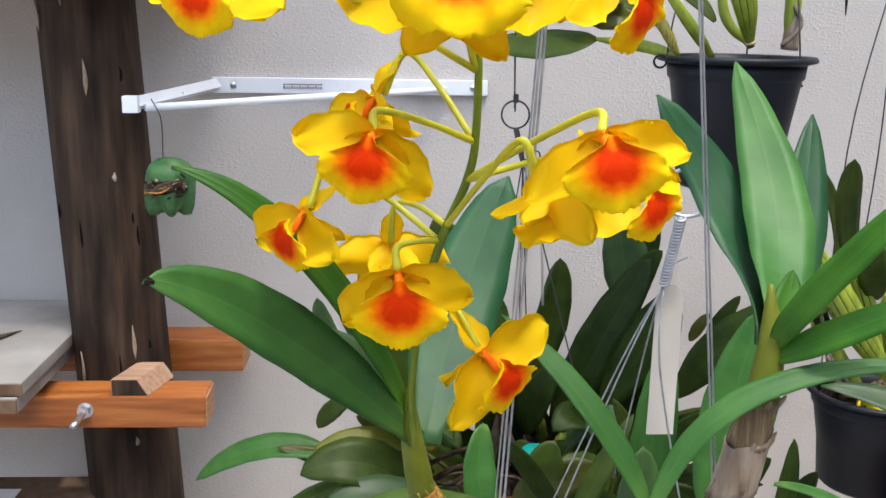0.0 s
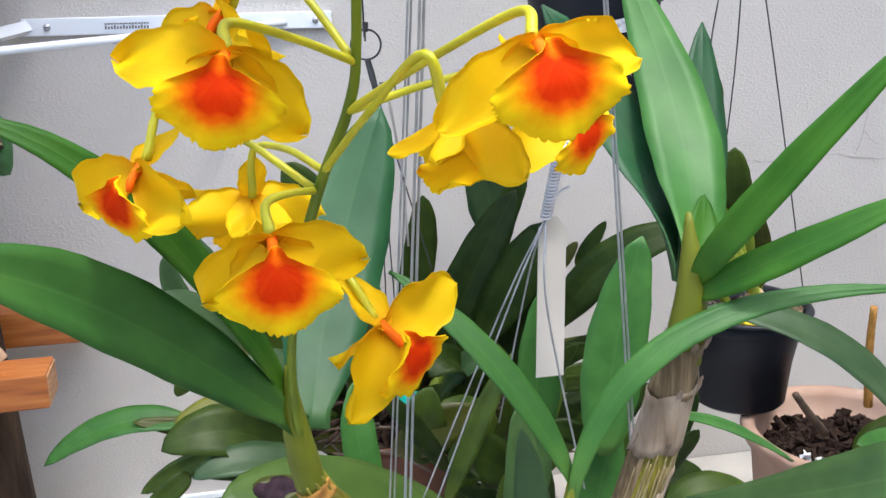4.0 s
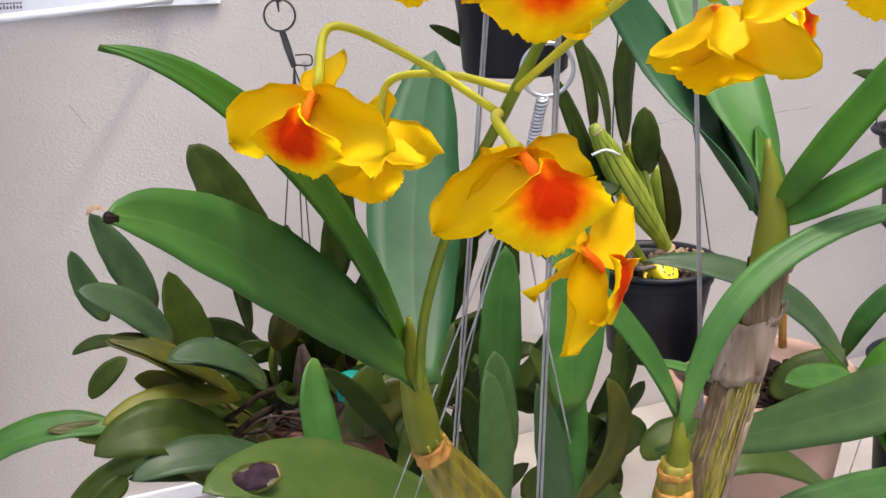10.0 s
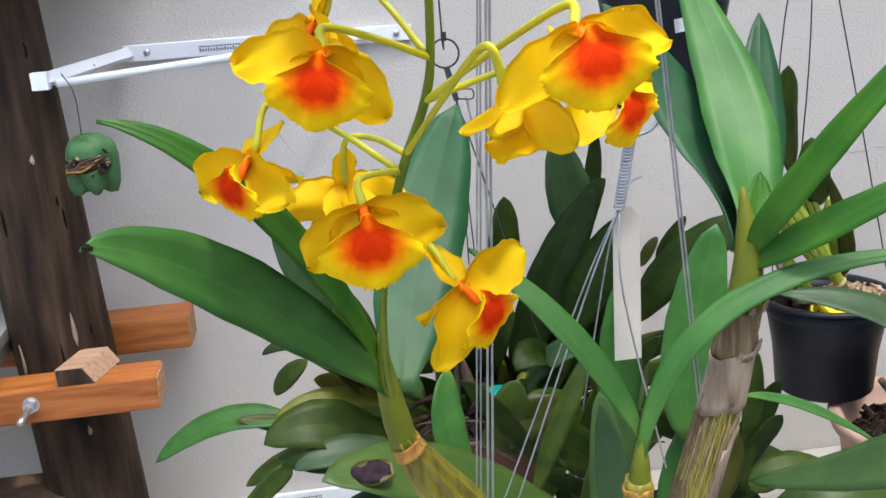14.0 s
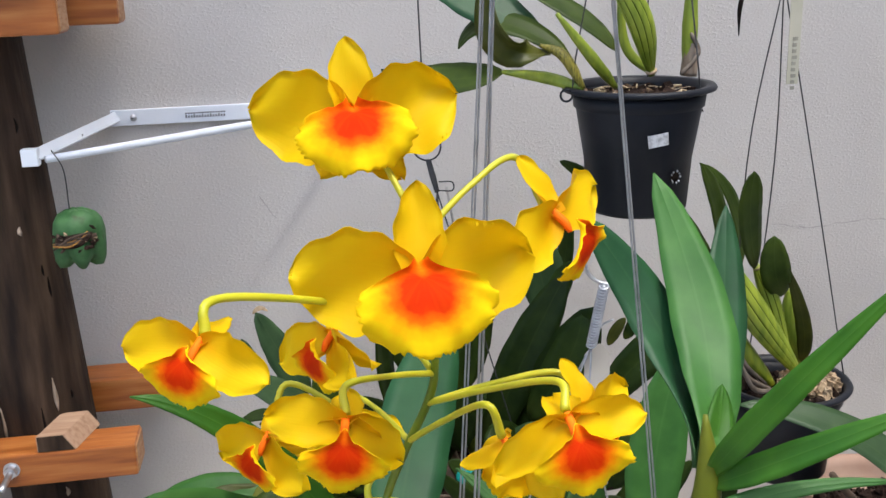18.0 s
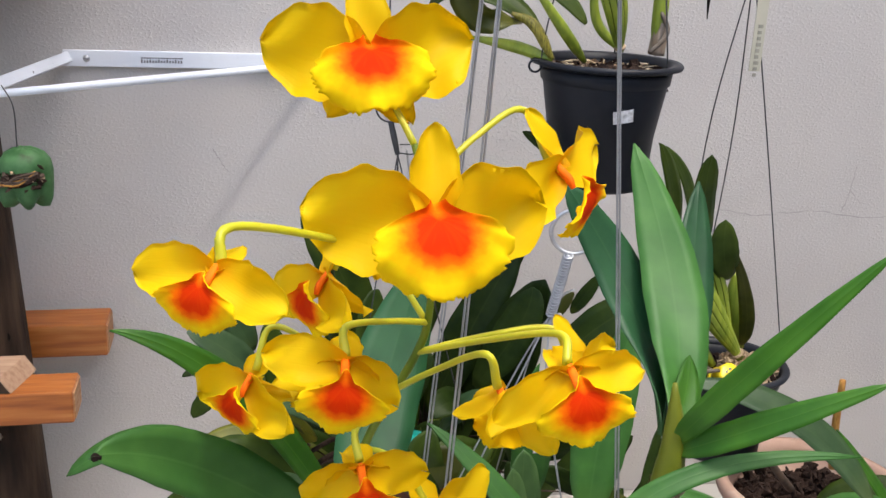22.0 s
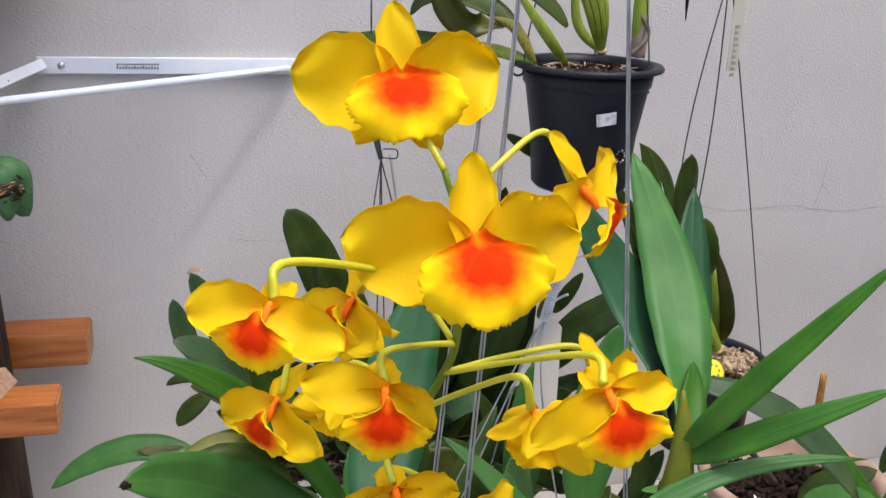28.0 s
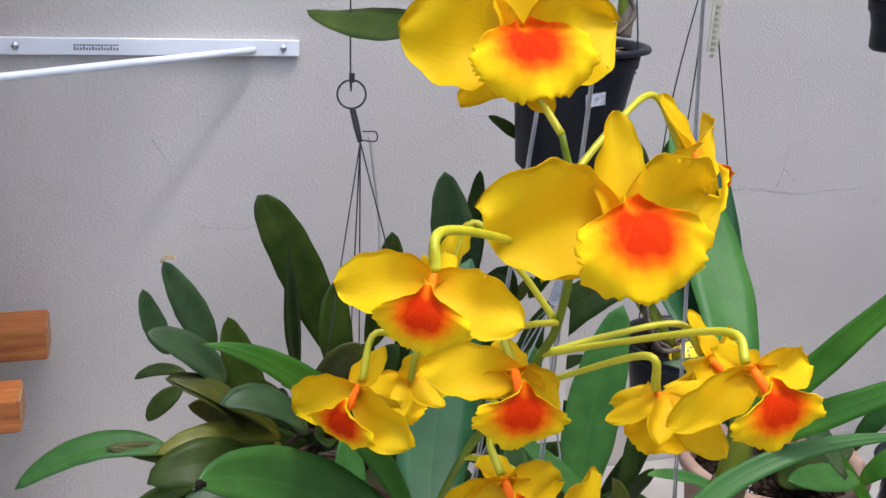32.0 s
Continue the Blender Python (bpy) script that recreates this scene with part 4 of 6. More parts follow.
# ---- the black pot with the flat-leaved orchid ----
PB = Vector((0.520, 0.992, 1.115))
pot_b = thing("hanging_orchid", (PB.x, PB.y, PB.z - 0.109), "flat-leaved orchid in a black plastic pot on thin wires", "orchid", "hanging orchids")
pot(pot_b, PB, 0.069, 0.052, 0.109, M_BLACKPOT, rim=0.004)
chips(pot_b, "bark", M_SOIL, PB + Vector((-0.004, 0, -0.018)), 0.054, 150, 0.007, 8, "dark bark chips")
chips(pot_b, "moss", M_MOSS, PB + Vector((0.026, -0.006, -0.011)), 0.033, 300, 0.0045, 9, "dry sphagnum moss", height=0.012)
APB = Vector((0.484, 0.980, 1.558))
for tgt in ((0.445, 0.960, 1.379), (0.506, 1.020, 1.362), (0.529, 0.970, 1.346)):
    tg = Vector(tgt)
    end = {0: PB + Vector((-0.068, -0.01, 0)), 1: PB + Vector((-0.01, 0.070, 0)), 2: PB + Vector((0.070, -0.006, 0))}[[(0.445, 0.960, 1.379), (0.506, 1.020, 1.362), (0.529, 0.970, 1.346)].index(tgt)]
    part("hanger_wire", tube([end, tg, APB], 0.0008, n=12, sides=6), M_BLACKWIRE, pot_b)
part("hanger_wire", tube([APB, (APB.x + 0.004, APB.y, APB.z + 0.35)], 0.0010, n=4, sides=6), M_BLACKWIRE, pot_b)
tg0, tg1 = Vector((0.490, 0.975, 1.549)), Vector((0.495, 0.975, 1.455))
name_tag = part("name_tag", box((tg1.x - 0.0065, 0.972, tg1.z), (tg1.x + 0.0065, 0.9728, tg0.z), 0.0003), M_CREAM, pot_b, "worn plastic plant tag with faded writing", smooth=False)
ib = bmesh.new()
for i in range(9):
    z = tg0.z - 0.050 - i * 0.0062
    box((tg1.x - 0.0022, 0.9713, z), (tg1.x + 0.0022 + 0.001 * (i % 3 == 0), 0.9719, z + 0.0036), bm=ib)
part("faded_marks", ib, M_MARKS, name_tag, smooth=False)
fluted_bulb(pot_b, [(0.530, 0.975, 1.126), (0.464, 0.965, 1.212), (0.418, 0.960, 1.282)], 0.0160)
bulb(pot_b, [(0.499, 0.980, 1.117), (0.450, 0.985, 1.185), (0.427, 0.990, 1.268)], 0.009)
fluted_bulb(pot_b, [(0.531, 1.000, 1.126), (0.502, 1.000, 1.209), (0.481, 1.000, 1.253)], 0.0100, count=9)
bulb(pot_b, [(0.549, 1.010, 1.124), (0.531, 1.010, 1.181), (0.528, 1.010, 1.218)], 0.0085)
part("plant_tie", tube([(0.411, 0.950, 1.255), (0.424, 0.944, 1.260), (0.445, 0.952, 1.251)], 0.0014, n=10, sides=6), M_PAPER, pot_b, "white twisted tie")
leaf(pot_b, G_CAT, (0.476, 0.990, 1.254), (0.451, 0.960, 1.321), (0.449, 0.950, 1.371), 0.036, face=(0.35, -1, 0.15), fold=0.12, blunt=0.5, belly=1.0)
leaf(pot_b, G_CAT, (0.516, 1.000, 1.215), (0.494, 0.980, 1.252), (0.488, 0.975, 1.293), 0.034, face=(-0.2, -1, 0.1), fold=0.15, blunt=0.5, belly=1.0)
leaf(pot_b, G_OLIVE, (0.543, 1.000, 1.132), (0.538, 0.990, 1.181), (0.509, 0.985, 1.256), 0.018, face=(-0.6, -0.8, 0.1))
leaf(pot_b, G_DARK, (0.433, 0.980, 1.209), (0.404, 0.970, 1.276), (0.371, 0.960, 1.337), 0.030, face=(0.5, -0.9, 0.1))
leaf(pot_b, G_CAT, (0.442, 1.000, 1.263), (0.427, 0.990, 1.328), (0.403, 0.980, 1.377), 0.026, face=(0.5, -0.9, 0.1))
leaf(pot_b, G_CAT, (0.478, 1.030, 1.244), (0.466, 1.030, 1.314), (0.426, 1.020, 1.366), 0.022, face=(0.5, -0.8, 0.3))
leaf(pot_b, G_DARK, (0.464, 0.980, 1.149), (0.435, 0.970, 1.213), (0.395, 0.965, 1.288), 0.020, face=(0.3, -0.9, 0.2))
for a, b, c in (((0.494, 0.970, 1.114), (0.446, 0.940, 1.151), (0.432, 0.940, 1.197)), ((0.492, 0.980, 1.117), (0.451, 0.960, 1.160), (0.434, 0.960, 1.217)), ((0.491, 0.950, 1.124), (0.455, 0.935, 1.135), (0.433, 0.930, 1.174))):
    part("root", tube([a, b, c], [0.0022, 0.0030, 0.0015], n=12, sides=8), M_ROOT, pot_b)
leaf(pot_b, G_GREY, (0.521, 0.700, 1.103), (0.446, 0.730, 1.181), (0.351, 0.760, 1.208), 0.036, face=(-0.1, -0.5, 0.9), fold=0.3, blunt=0.7)
cc = Vector((0.505, 0.955, 1.113))
cap = thing("bottle_cap", cc + Vector((0, 0, -0.012)), "yellow plastic bottle cap lying on the bark", "bottle cap")
ct = Vector((0.15, -0.75, 0.65)).normalized()
crot = Vector((0, 0, 1)).rotation_difference(ct).to_matrix()
part("cap_body", lathe(cc, [(0.0, 0.0100), (0.0125, 0.0100), (0.0142, 0.0085), (0.0145, -0.008), (0.0125, -0.0082), (0.0120, 0.004)], 32, tilt=crot), M_YELLOWCAP, cap)
part("collar", lathe(cc - ct * 0.012, [(0.0135, 0.001), (0.0155, 0.0), (0.0155, -0.004), (0.0130, -0.005)], 32, tilt=crot), M_YELLOWCAP, cap)
mb = bmesh.new()
for i in range(7):
    a = 2 * math.pi * i / 7
    c0 = cc + crot @ Vector((0.0068 * math.cos(a), 0.0068 * math.sin(a), 0.01025))
    bmesh.ops.create_cube(mb, size=1.0, matrix=Matrix.Translation(c0) @ crot.to_4x4() @ Matrix.Rotation(a, 4, "Z") @ Matrix.Diagonal((0.0022, 0.0036, 0.0004, 1)))
part("printed_marks", mb, M_INK, cap, smooth=False)

# ---- the clay bowl on the ledge ----
BC = Vector((0.600, 0.901, 0.998))
bowl = thing("planter_bowl", (BC.x, BC.y, 0.7455), "pale weathered clay bowl with dark bark and cut stems", "flower pot")
part("bowl_body", lathe(BC, [(0.0, -0.2523), (0.062, -0.2523), (0.068, -0.246), (0.082, -0.14), (0.094, -0.04), (0.098, -0.014), (0.105, -0.012), (0.109, -0.002), (0.107, 0.004), (0.096, 0.004), (0.092, -0.004), (0.088, -0.034), (0.0, -0.036)], 64), M_TERRA, bowl)
part("soil", lathe(BC + Vector((0, 0, -0.030)), [(0.0895, -0.003), (0.06, 0.004), (0.03, 0.008), (0.0, 0.009)], 40), M_SOIL, bowl, "dark damp bark mix")
chips(bowl, "bark", M_SOIL, BC + Vector((0, 0, -0.026)), 0.078, 420, 0.0065, 12, "dark bark pieces", height=0.012)
chips(bowl, "stones", M_PAPER, BC + Vector((-0.055, -0.035, -0.018)), 0.022, 7, 0.006, 13, "white chalky chips", height=0.004)
part("cut_stem", tube([(0.583, 0.850, 1.053), (0.570, 0.840, 1.114), (0.562, 0.830, 1.165)], [0.0044, 0.0040, 0.0034], n=10, sides=12), M_COLLAR, bowl, "dry cut stem")
part("cut_stem", tube([(0.545, 0.860, 1.023), (0.518, 0.850, 1.053), (0.496, 0.840, 1.079)], [0.0045, 0.004, 0.0035], n=8, sides=10), M_TWIG, bowl)
leaf(bowl, G_MAIN, (0.262, 0.620, 1.190), (0.326, 0.650, 1.157), (0.390, 0.670, 1.113), 0.014, face=(0, -0.4, 0.9), fold=0.3)
leaf(bowl, G_CAT, (0.574, 0.850, 0.998), (0.605, 0.840, 1.022), (0.649, 0.830, 1.045), 0.04, face=(0, -0.6, 0.8))
leaf(bowl, G_NEW, (0.712, 0.800, 0.885), (0.662, 0.800, 0.977), (0.544, 0.800, 1.127), 0.030, face=(0.3, -0.7, 0.7))
leaf(bowl, G_MAIN, (0.615, 0.780, 1.040), (0.560, 0.770, 1.055), (0.509, 0.760, 1.066), 0.034, face=(0, -0.5, 0.9))
leaf(bowl, G_CAT, (0.712, 0.860, 0.987), (0.743, 0.850, 0.998), (0.795, 0.840, 0.982), 0.030, face=(0, -0.5, 0.9))
leaf(bowl, G_MAIN, (0.716, 0.900, 0.993), (0.734, 0.880, 1.060), (0.794, 0.860, 1.108), 0.024, face=(-0.4, -0.7, 0.5))
leaf(bowl, G_NEW, (0.656, 0.820, 1.004), (0.687, 0.800, 1.051), (0.735, 0.780, 1.079), 0.026, face=(-0.3, -0.6, 0.7))

# ---- pots at the far side, cut by the picture's edge ----
PC = Vector((0.812, 0.900, 1.249))
pot_c = thing("hanging_pot", (PC.x, PC.y, PC.z - 0.115), "black plastic pot of bark hanging on wires", "flower pot", "hanging orchids")
pot(pot_c, PC, 0.056, 0.042, 0.113, M_BLACKPOT)
chips(pot_c, "bark", M_BARK, PC + Vector((0, 0, -0.008)), 0.046, 90, 0.007, 21)
for a in (0.2, 2.3, 4.4):
    part("hanger_wire", tube([PC + Vector((0.058 * math.cos(a), 0.058 * math.sin(a), 0)), PC + Vector((0, 0, 0.62))], 0.0008, n=4, sides=6), M_BLACKWIRE, pot_c)
leaf(pot_c, G_DARK, PC + Vector((0, 0, -0.01)), (0.766, 0.900, 1.293), (0.692, 0.900, 1.321), 0.03, face=(0, -0.7, 0.6))
leaf(pot_c, G_DARK, PC + Vector((0, 0.02, -0.01)), (0.809, 0.920, 1.311), (0.775, 0.940, 1.363), 0.034, face=(-0.3, -0.8, 0.3))
PE = Vector((0.706, 0.950, 1.520))
pot_e = thing("hanging_pot", (PE.x, PE.y, PE.z - 0.060), "small grey plastic pot of dark soil hung on wires", "flower pot", "hanging orchids")
pot(pot_e, PE, 0.036, 0.025, 0.060, M_BLACKPOT, rim=0.004)
chips(pot_e, "soil", M_SOIL, PE + Vector((0, 0, -0.008)), 0.028, 60, 0.006, 27)
for a in (0.4, 2.5, 4.6):
    part("hanger_wire", tube([PE + Vector((0.036 * math.cos(a), 0.036 * math.sin(a), -0.002)), PE + Vector((0, 0, 0.36))], 0.0008, n=4, sides=6), M_BLACKWIRE, pot_e)
ND = Vector((0.733, 0.800, 0.842))
pot_d = thing("flower_pot", (ND.x, ND.y, 0.7455), "dark blue-black plastic pot standing on the bench", "flower pot")
pot(pot_d, Vector((ND.x, ND.y, 1.030)), 0.055, 0.038, 0.2843, M_BLACKPOT, rim=0.005)
chips(pot_d, "bark", M_SOIL, Vector((ND.x, ND.y, 1.020)), 0.046, 80, 0.008, 23)
part("hanger_wire", tube([(0.640, 0.800, 0.914), (0.688, 0.820, 0.996), (0.749, 0.840, 1.149)], 0.0008, n=10, sides=6), M_WIRE, pot_d)

# ---- the large cattleya in its hanging basket ----
CB = Vector((0.150, 1.050, 1.000))
cat = thing("cattleya_plant", (CB.x, CB.y, CB.z - 0.10), "large leafy cattleya orchid in a clay pot hung by black wires", "orchid", "hanging orchids")
pot(cat, CB, 0.085, 0.060, 0.100, M_REDPOT, rim=0.005, label="dark reddish clay pot")
chips(cat, "bark", M_SOIL, CB + Vector((0, 0, -0.006)), 0.080, 220, 0.009, 31, "dark bark and roots", height=0.014)
RG = Vector((0.121, 1.020, 1.404))
part("hanger_ring", ring_mesh(RG, 0.0142, 0.0010, (0.15, 1, 0)), M_BLACKWIRE, cat, "black wire ring")
part("hanger_wire", tube([RG + Vector((0, 0, 0.0142)), RG + Vector((-0.002, 0, 0.045)), RG + Vector((-0.008, 0.004, 0.5))], 0.0009, n=8, sides=6), M_BLACKWIRE, cat)
part("hook_knot", tube([RG + Vector((0, 0, 0.012)), RG + Vector((0, 0, 0.021))], 0.0028, n=4, sides=8), M_BLACKWIRE, cat)
J = Vector((0.129, 1.012, 1.357))
part("twisted_shank", tube([RG + Vector((0.001, 0, -0.014)), J], [0.0030, 0.0034, 0.0026], n=14, sides=10), M_BLACKWIRE, cat)
part("wire_loop", tube([J + Vector((0.001, 0, 0.002)), J + Vector((0.016, 0, 0.001)), J + Vector((0.016, 0, 0.010)), J + Vector((0.002, 0, 0.011))], 0.0008, n=20, sides=6), M_BLACKWIRE, cat)
for e in ((-0.072, -0.048), (0.0, 0.088), (0.078, -0.040), (0.014, 0.086)):
    part("hanger_wire", tube([J, CB + Vector((e[0], e[1], 0.0))], 0.0008, n=4, sides=6), M_BLACKWIRE, cat)
part("hanger_cord", tube([J + Vector((0.010, 0.002, 0.004)), J + Vector((0.024, 0.012, -0.08)), J + Vector((0.030, 0.02, -0.16))], 0.0014, n=8, sides=6), M_TAG, cat, "pale cord")
CAT_LEAVES = (
    (G_GREY, (-0.020, 1.020, 1.140), (-0.044, 1.010, 1.191), (-0.067, 1.005, 1.244), 0.034, (0.5, -1, 0.1)),
    (G_GREY, (-0.063, 1.050, 1.125), (-0.079, 1.050, 1.162), (-0.087, 1.050, 1.199), 0.026, (0.5, -1, 0.1)),
    (G_GREY, (-0.010, 0.990, 1.113), (-0.047, 0.970, 1.162), (-0.086, 0.960, 1.189), 0.036, (0.2, -0.7, 0.8)),
    (G_CAT, (0.030, 1.020, 1.067), (0.003, 1.010, 1.128), (-0.005, 1.010, 1.178), 0.044, (0.6, -0.9, 0.1)),
    (G_CAT, (0.134, 1.120, 1.065), (0.078, 1.130, 1.201), (0.042, 1.137, 1.270), 0.056, (0.3, -1, 0.2)),
    (G_DARK, (0.077, 1.080, 1.075), (0.067, 1.070, 1.149), (0.065, 1.060, 1.232), 0.032, (0.8, -0.7, 0.1)),
    (G_OLIVE, (0.045, 0.980, 1.050), (-0.019, 0.960, 1.116), (-0.069, 0.960, 1.140), 0.024, (0.2, -0.6, 0.9)),
    (G_GREY, (0.068, 0.960, 1.064), (0.022, 0.940, 1.114), (-0.023, 0.930, 1.122), 0.036, (0.0, -0.6, 0.9)),
    (G_YELLOW, (0.043, 0.970, 1.055), (-0.027, 0.950, 1.078), (-0.083, 0.940, 1.069), 0.026, (0.1, -0.7, 0.8)),
    (G_MAIN, (-0.068, 1.030, 1.019), (-0.148, 1.040, 1.027), (-0.225, 1.043, 0.987), 0.034, (0.0, -0.6, 0.9)),
    (G_CAT, (-0.050, 1.060, 1.079), (-0.074, 1.060, 1.062), (-0.088, 1.060, 1.042), 0.022, (0.2, -0.8, 0.6)),
    (G_CAT, (-0.046, 1.070, 1.091), (-0.075, 1.080, 1.093), (-0.100, 1.080, 1.084), 0.014, (0.2, -0.8, 0.6)),
    (G_GREY, (0.282, 1.120, 1.164), (0.265, 1.120, 1.229), (0.256, 1.120, 1.295), 0.058, (0.2, -1, 0.2)),
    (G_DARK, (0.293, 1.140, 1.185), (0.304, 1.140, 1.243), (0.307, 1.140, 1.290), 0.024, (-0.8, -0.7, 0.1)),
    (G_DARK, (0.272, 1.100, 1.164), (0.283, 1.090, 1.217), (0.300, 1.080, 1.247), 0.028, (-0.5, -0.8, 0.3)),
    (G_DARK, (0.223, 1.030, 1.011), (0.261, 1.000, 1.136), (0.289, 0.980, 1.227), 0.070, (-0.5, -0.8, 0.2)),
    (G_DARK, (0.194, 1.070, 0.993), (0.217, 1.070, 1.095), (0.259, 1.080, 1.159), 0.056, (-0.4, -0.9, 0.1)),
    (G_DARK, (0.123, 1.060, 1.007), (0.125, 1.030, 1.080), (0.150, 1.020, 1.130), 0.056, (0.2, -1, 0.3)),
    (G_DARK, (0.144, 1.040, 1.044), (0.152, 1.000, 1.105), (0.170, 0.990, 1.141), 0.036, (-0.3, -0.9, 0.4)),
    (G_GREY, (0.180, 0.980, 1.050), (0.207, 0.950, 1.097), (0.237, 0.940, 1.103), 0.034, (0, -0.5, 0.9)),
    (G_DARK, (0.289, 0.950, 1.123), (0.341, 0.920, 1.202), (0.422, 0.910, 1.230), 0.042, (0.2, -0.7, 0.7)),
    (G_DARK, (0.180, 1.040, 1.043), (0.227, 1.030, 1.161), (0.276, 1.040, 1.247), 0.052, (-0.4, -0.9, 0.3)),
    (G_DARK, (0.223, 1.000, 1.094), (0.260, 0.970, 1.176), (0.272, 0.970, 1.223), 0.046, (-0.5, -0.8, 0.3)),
    (G_CAT, (0.155, 1.060, 1.106), (0.176, 1.070, 1.180), (0.184, 1.080, 1.238), 0.042, (0.3, -1, 0.1)),
    (G_DARK, (0.366, 1.100, 1.138), (0.383, 1.100, 1.163), (0.401, 1.100, 1.189), 0.018, (-0.4, -0.9, 0.2)),
    (G_OLIVE, (0.339, 1.080, 1.140), (0.349, 1.080, 1.159), (0.360, 1.080, 1.173), 0.014, (-0.2, -0.9, 0.4)),
    (G_CAT, (0.026, 0.930, 1.023), (-0.033, 0.910, 1.069), (-0.093, 0.900, 1.062), 0.052, (0.1, -0.7, 0.7)),
    (G_GREY, (0.058, 0.910, 1.015), (-0.010, 0.890, 1.048), (-0.067, 0.880, 1.042), 0.036, (0, -0.6, 0.9)),
    (G_CAT, (-0.047, 0.950, 1.026), (-0.082, 0.950, 1.015), (-0.121, 0.950, 0.994), 0.022, (0.2, -0.8, 0.5)),
    (G_MAIN, (0.077, 0.800, 1.158), (0.072, 0.780, 1.108), (0.095, 0.770, 1.051), 0.030, (0.3, -1, 0.2)),
    (G_OLIVE, (0.125, 0.920, 1.018), (0.157, 0.900, 1.054), (0.207, 0.900, 1.066), 0.044, (0.2, -0.9, 0.35)),
    (G_GREY, (0.059, 0.930, 1.086), (0.016, 0.910, 1.129), (-0.022, 0.900, 1.136), 0.032, (0, -0.5, 0.9)),
    (G_OLIVE, (0.011, 0.970, 1.069), (-0.028, 0.960, 1.119), (-0.071, 0.960, 1.139), 0.030, (0.1, -0.6, 0.9)),
    (G_OLIVE, (0.093, 1.000, 1.085), (0.101, 0.980, 1.127), (0.127, 0.970, 1.152), 0.042, (0.2, -1, 0.2)),
    (G_CAT, (0.124, 1.030, 1.073), (0.108, 1.030, 1.152), (0.117, 1.040, 1.199), 0.040, (0.3, -1, 0.1)),
    (G_CAT, (0.159, 0.920, 1.011), (0.146, 0.900, 1.059), (0.156, 0.900, 1.097), 0.045, (0, -0.9, 0.5)),
    (G_CAT, (0.231, 0.950, 1.019), (0.191, 0.930, 1.050), (0.160, 0.920, 1.051), 0.040, (0, -0.9, 0.5)),
    (G_DARK, (0.235, 0.900, 0.986), (0.196, 0.880, 1.028), (0.166, 0.870, 1.019), 0.05, (0, -0.8, 0.6)),
    (G_DARK, (0.211, 0.980, 1.052), (0.187, 0.950, 1.100), (0.159, 0.930, 1.094), 0.040, (0, -0.6, 0.8)),
)
rnd = random.Random(77)
# random filler leaves, mostly near-black, that stand in for deep shade in the clump
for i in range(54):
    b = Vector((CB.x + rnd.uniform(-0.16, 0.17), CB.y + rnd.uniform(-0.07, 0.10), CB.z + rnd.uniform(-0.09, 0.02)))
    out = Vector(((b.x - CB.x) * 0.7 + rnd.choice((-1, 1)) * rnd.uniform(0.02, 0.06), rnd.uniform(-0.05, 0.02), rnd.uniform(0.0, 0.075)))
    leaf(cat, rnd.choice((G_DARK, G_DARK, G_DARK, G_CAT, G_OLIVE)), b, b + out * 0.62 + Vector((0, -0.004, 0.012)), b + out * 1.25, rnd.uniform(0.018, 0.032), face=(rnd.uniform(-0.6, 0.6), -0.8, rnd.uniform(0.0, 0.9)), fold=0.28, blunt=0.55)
for mt, b, m_, t_, w, fc in CAT_LEAVES:
    leaf(cat, mt, b, m_, t_, w, face=fc, fold=0.28, blunt=0.55)
part("dry_leaf_tip", leaf_bm((-0.070, 1.003, 1.243), (-0.062, 1.000, 1.250), (-0.054, 0.998, 1.246), 0.005, thick=0.0004, wave=0.1), M_MOSS, cat, "bleached dead leaf tip")
rnd = random.Random(6)
for i in range(9):
    a = Vector((CB.x + rnd.uniform(-0.06, 0.06), CB.y + rnd.uniform(-0.06, 0.05), CB.z))
    b = a + Vector((rnd.uniform(-0.05, 0.04), rnd.uniform(-0.04, 0.02), rnd.uniform(0.05, 0.09)))
    bulb(cat, [a, a.lerp(b, 0.5) + Vector((rnd.uniform(-0.008, 0.008), 0, 0.004)), b], rnd.uniform(0.004, 0.0075), mat=M_BULB if i % 2 else M_TWIG)
for i in range(60):
    a = Vector((CB.x + rnd.uniform(-0.15, 0.12), CB.y - rnd.uniform(0.02, 0.09), CB.z + rnd.uniform(-0.005, 0.02)))
    b = a + Vector((rnd.uniform(-0.10, 0.10), rnd.uniform(-0.03, 0.01), rnd.uniform(-0.02, 0.02)))
    part("root", tube([a, a.lerp(b, 0.5) + Vector((0, -0.01, rnd.uniform(-0.004, 0.022))), b], rnd.uniform(0.0008, 0.0018), n=10, sides=7), (M_SOIL, M_TWIG, M_SOIL, M_ROOT)[i % 4], cat)
for i in range(3):
    a = Vector((0.042, 0.960, 1.009)) + Vector((rnd.uniform(-0.05, 0.06), rnd.uniform(-0.02, 0.03), rnd.uniform(-0.01, 0.05)))
    part("rhizome", tube([CB + Vector((-0.04, -0.02, 0.01)), a.lerp(CB, 0.4) + Vector((0, 0, 0.02)), a], [0.0036, 0.0032, 0.0022], n=12, sides=9), M_SOIL, cat)
tc_ = Vector((0.141, 0.925, 1.068))
tcap = thing("bottle_cap", tc_ + Vector((0, 0, -0.012)), "teal green plastic bottle cap pushed into the pot", "bottle cap")
part("cap_body", lathe(tc_, [(0.0, 0.010), (0.0125, 0.010), (0.014, 0.008), (0.0145, -0.012), (0.012, -0.012)], 32), M_TEAL, tcap)
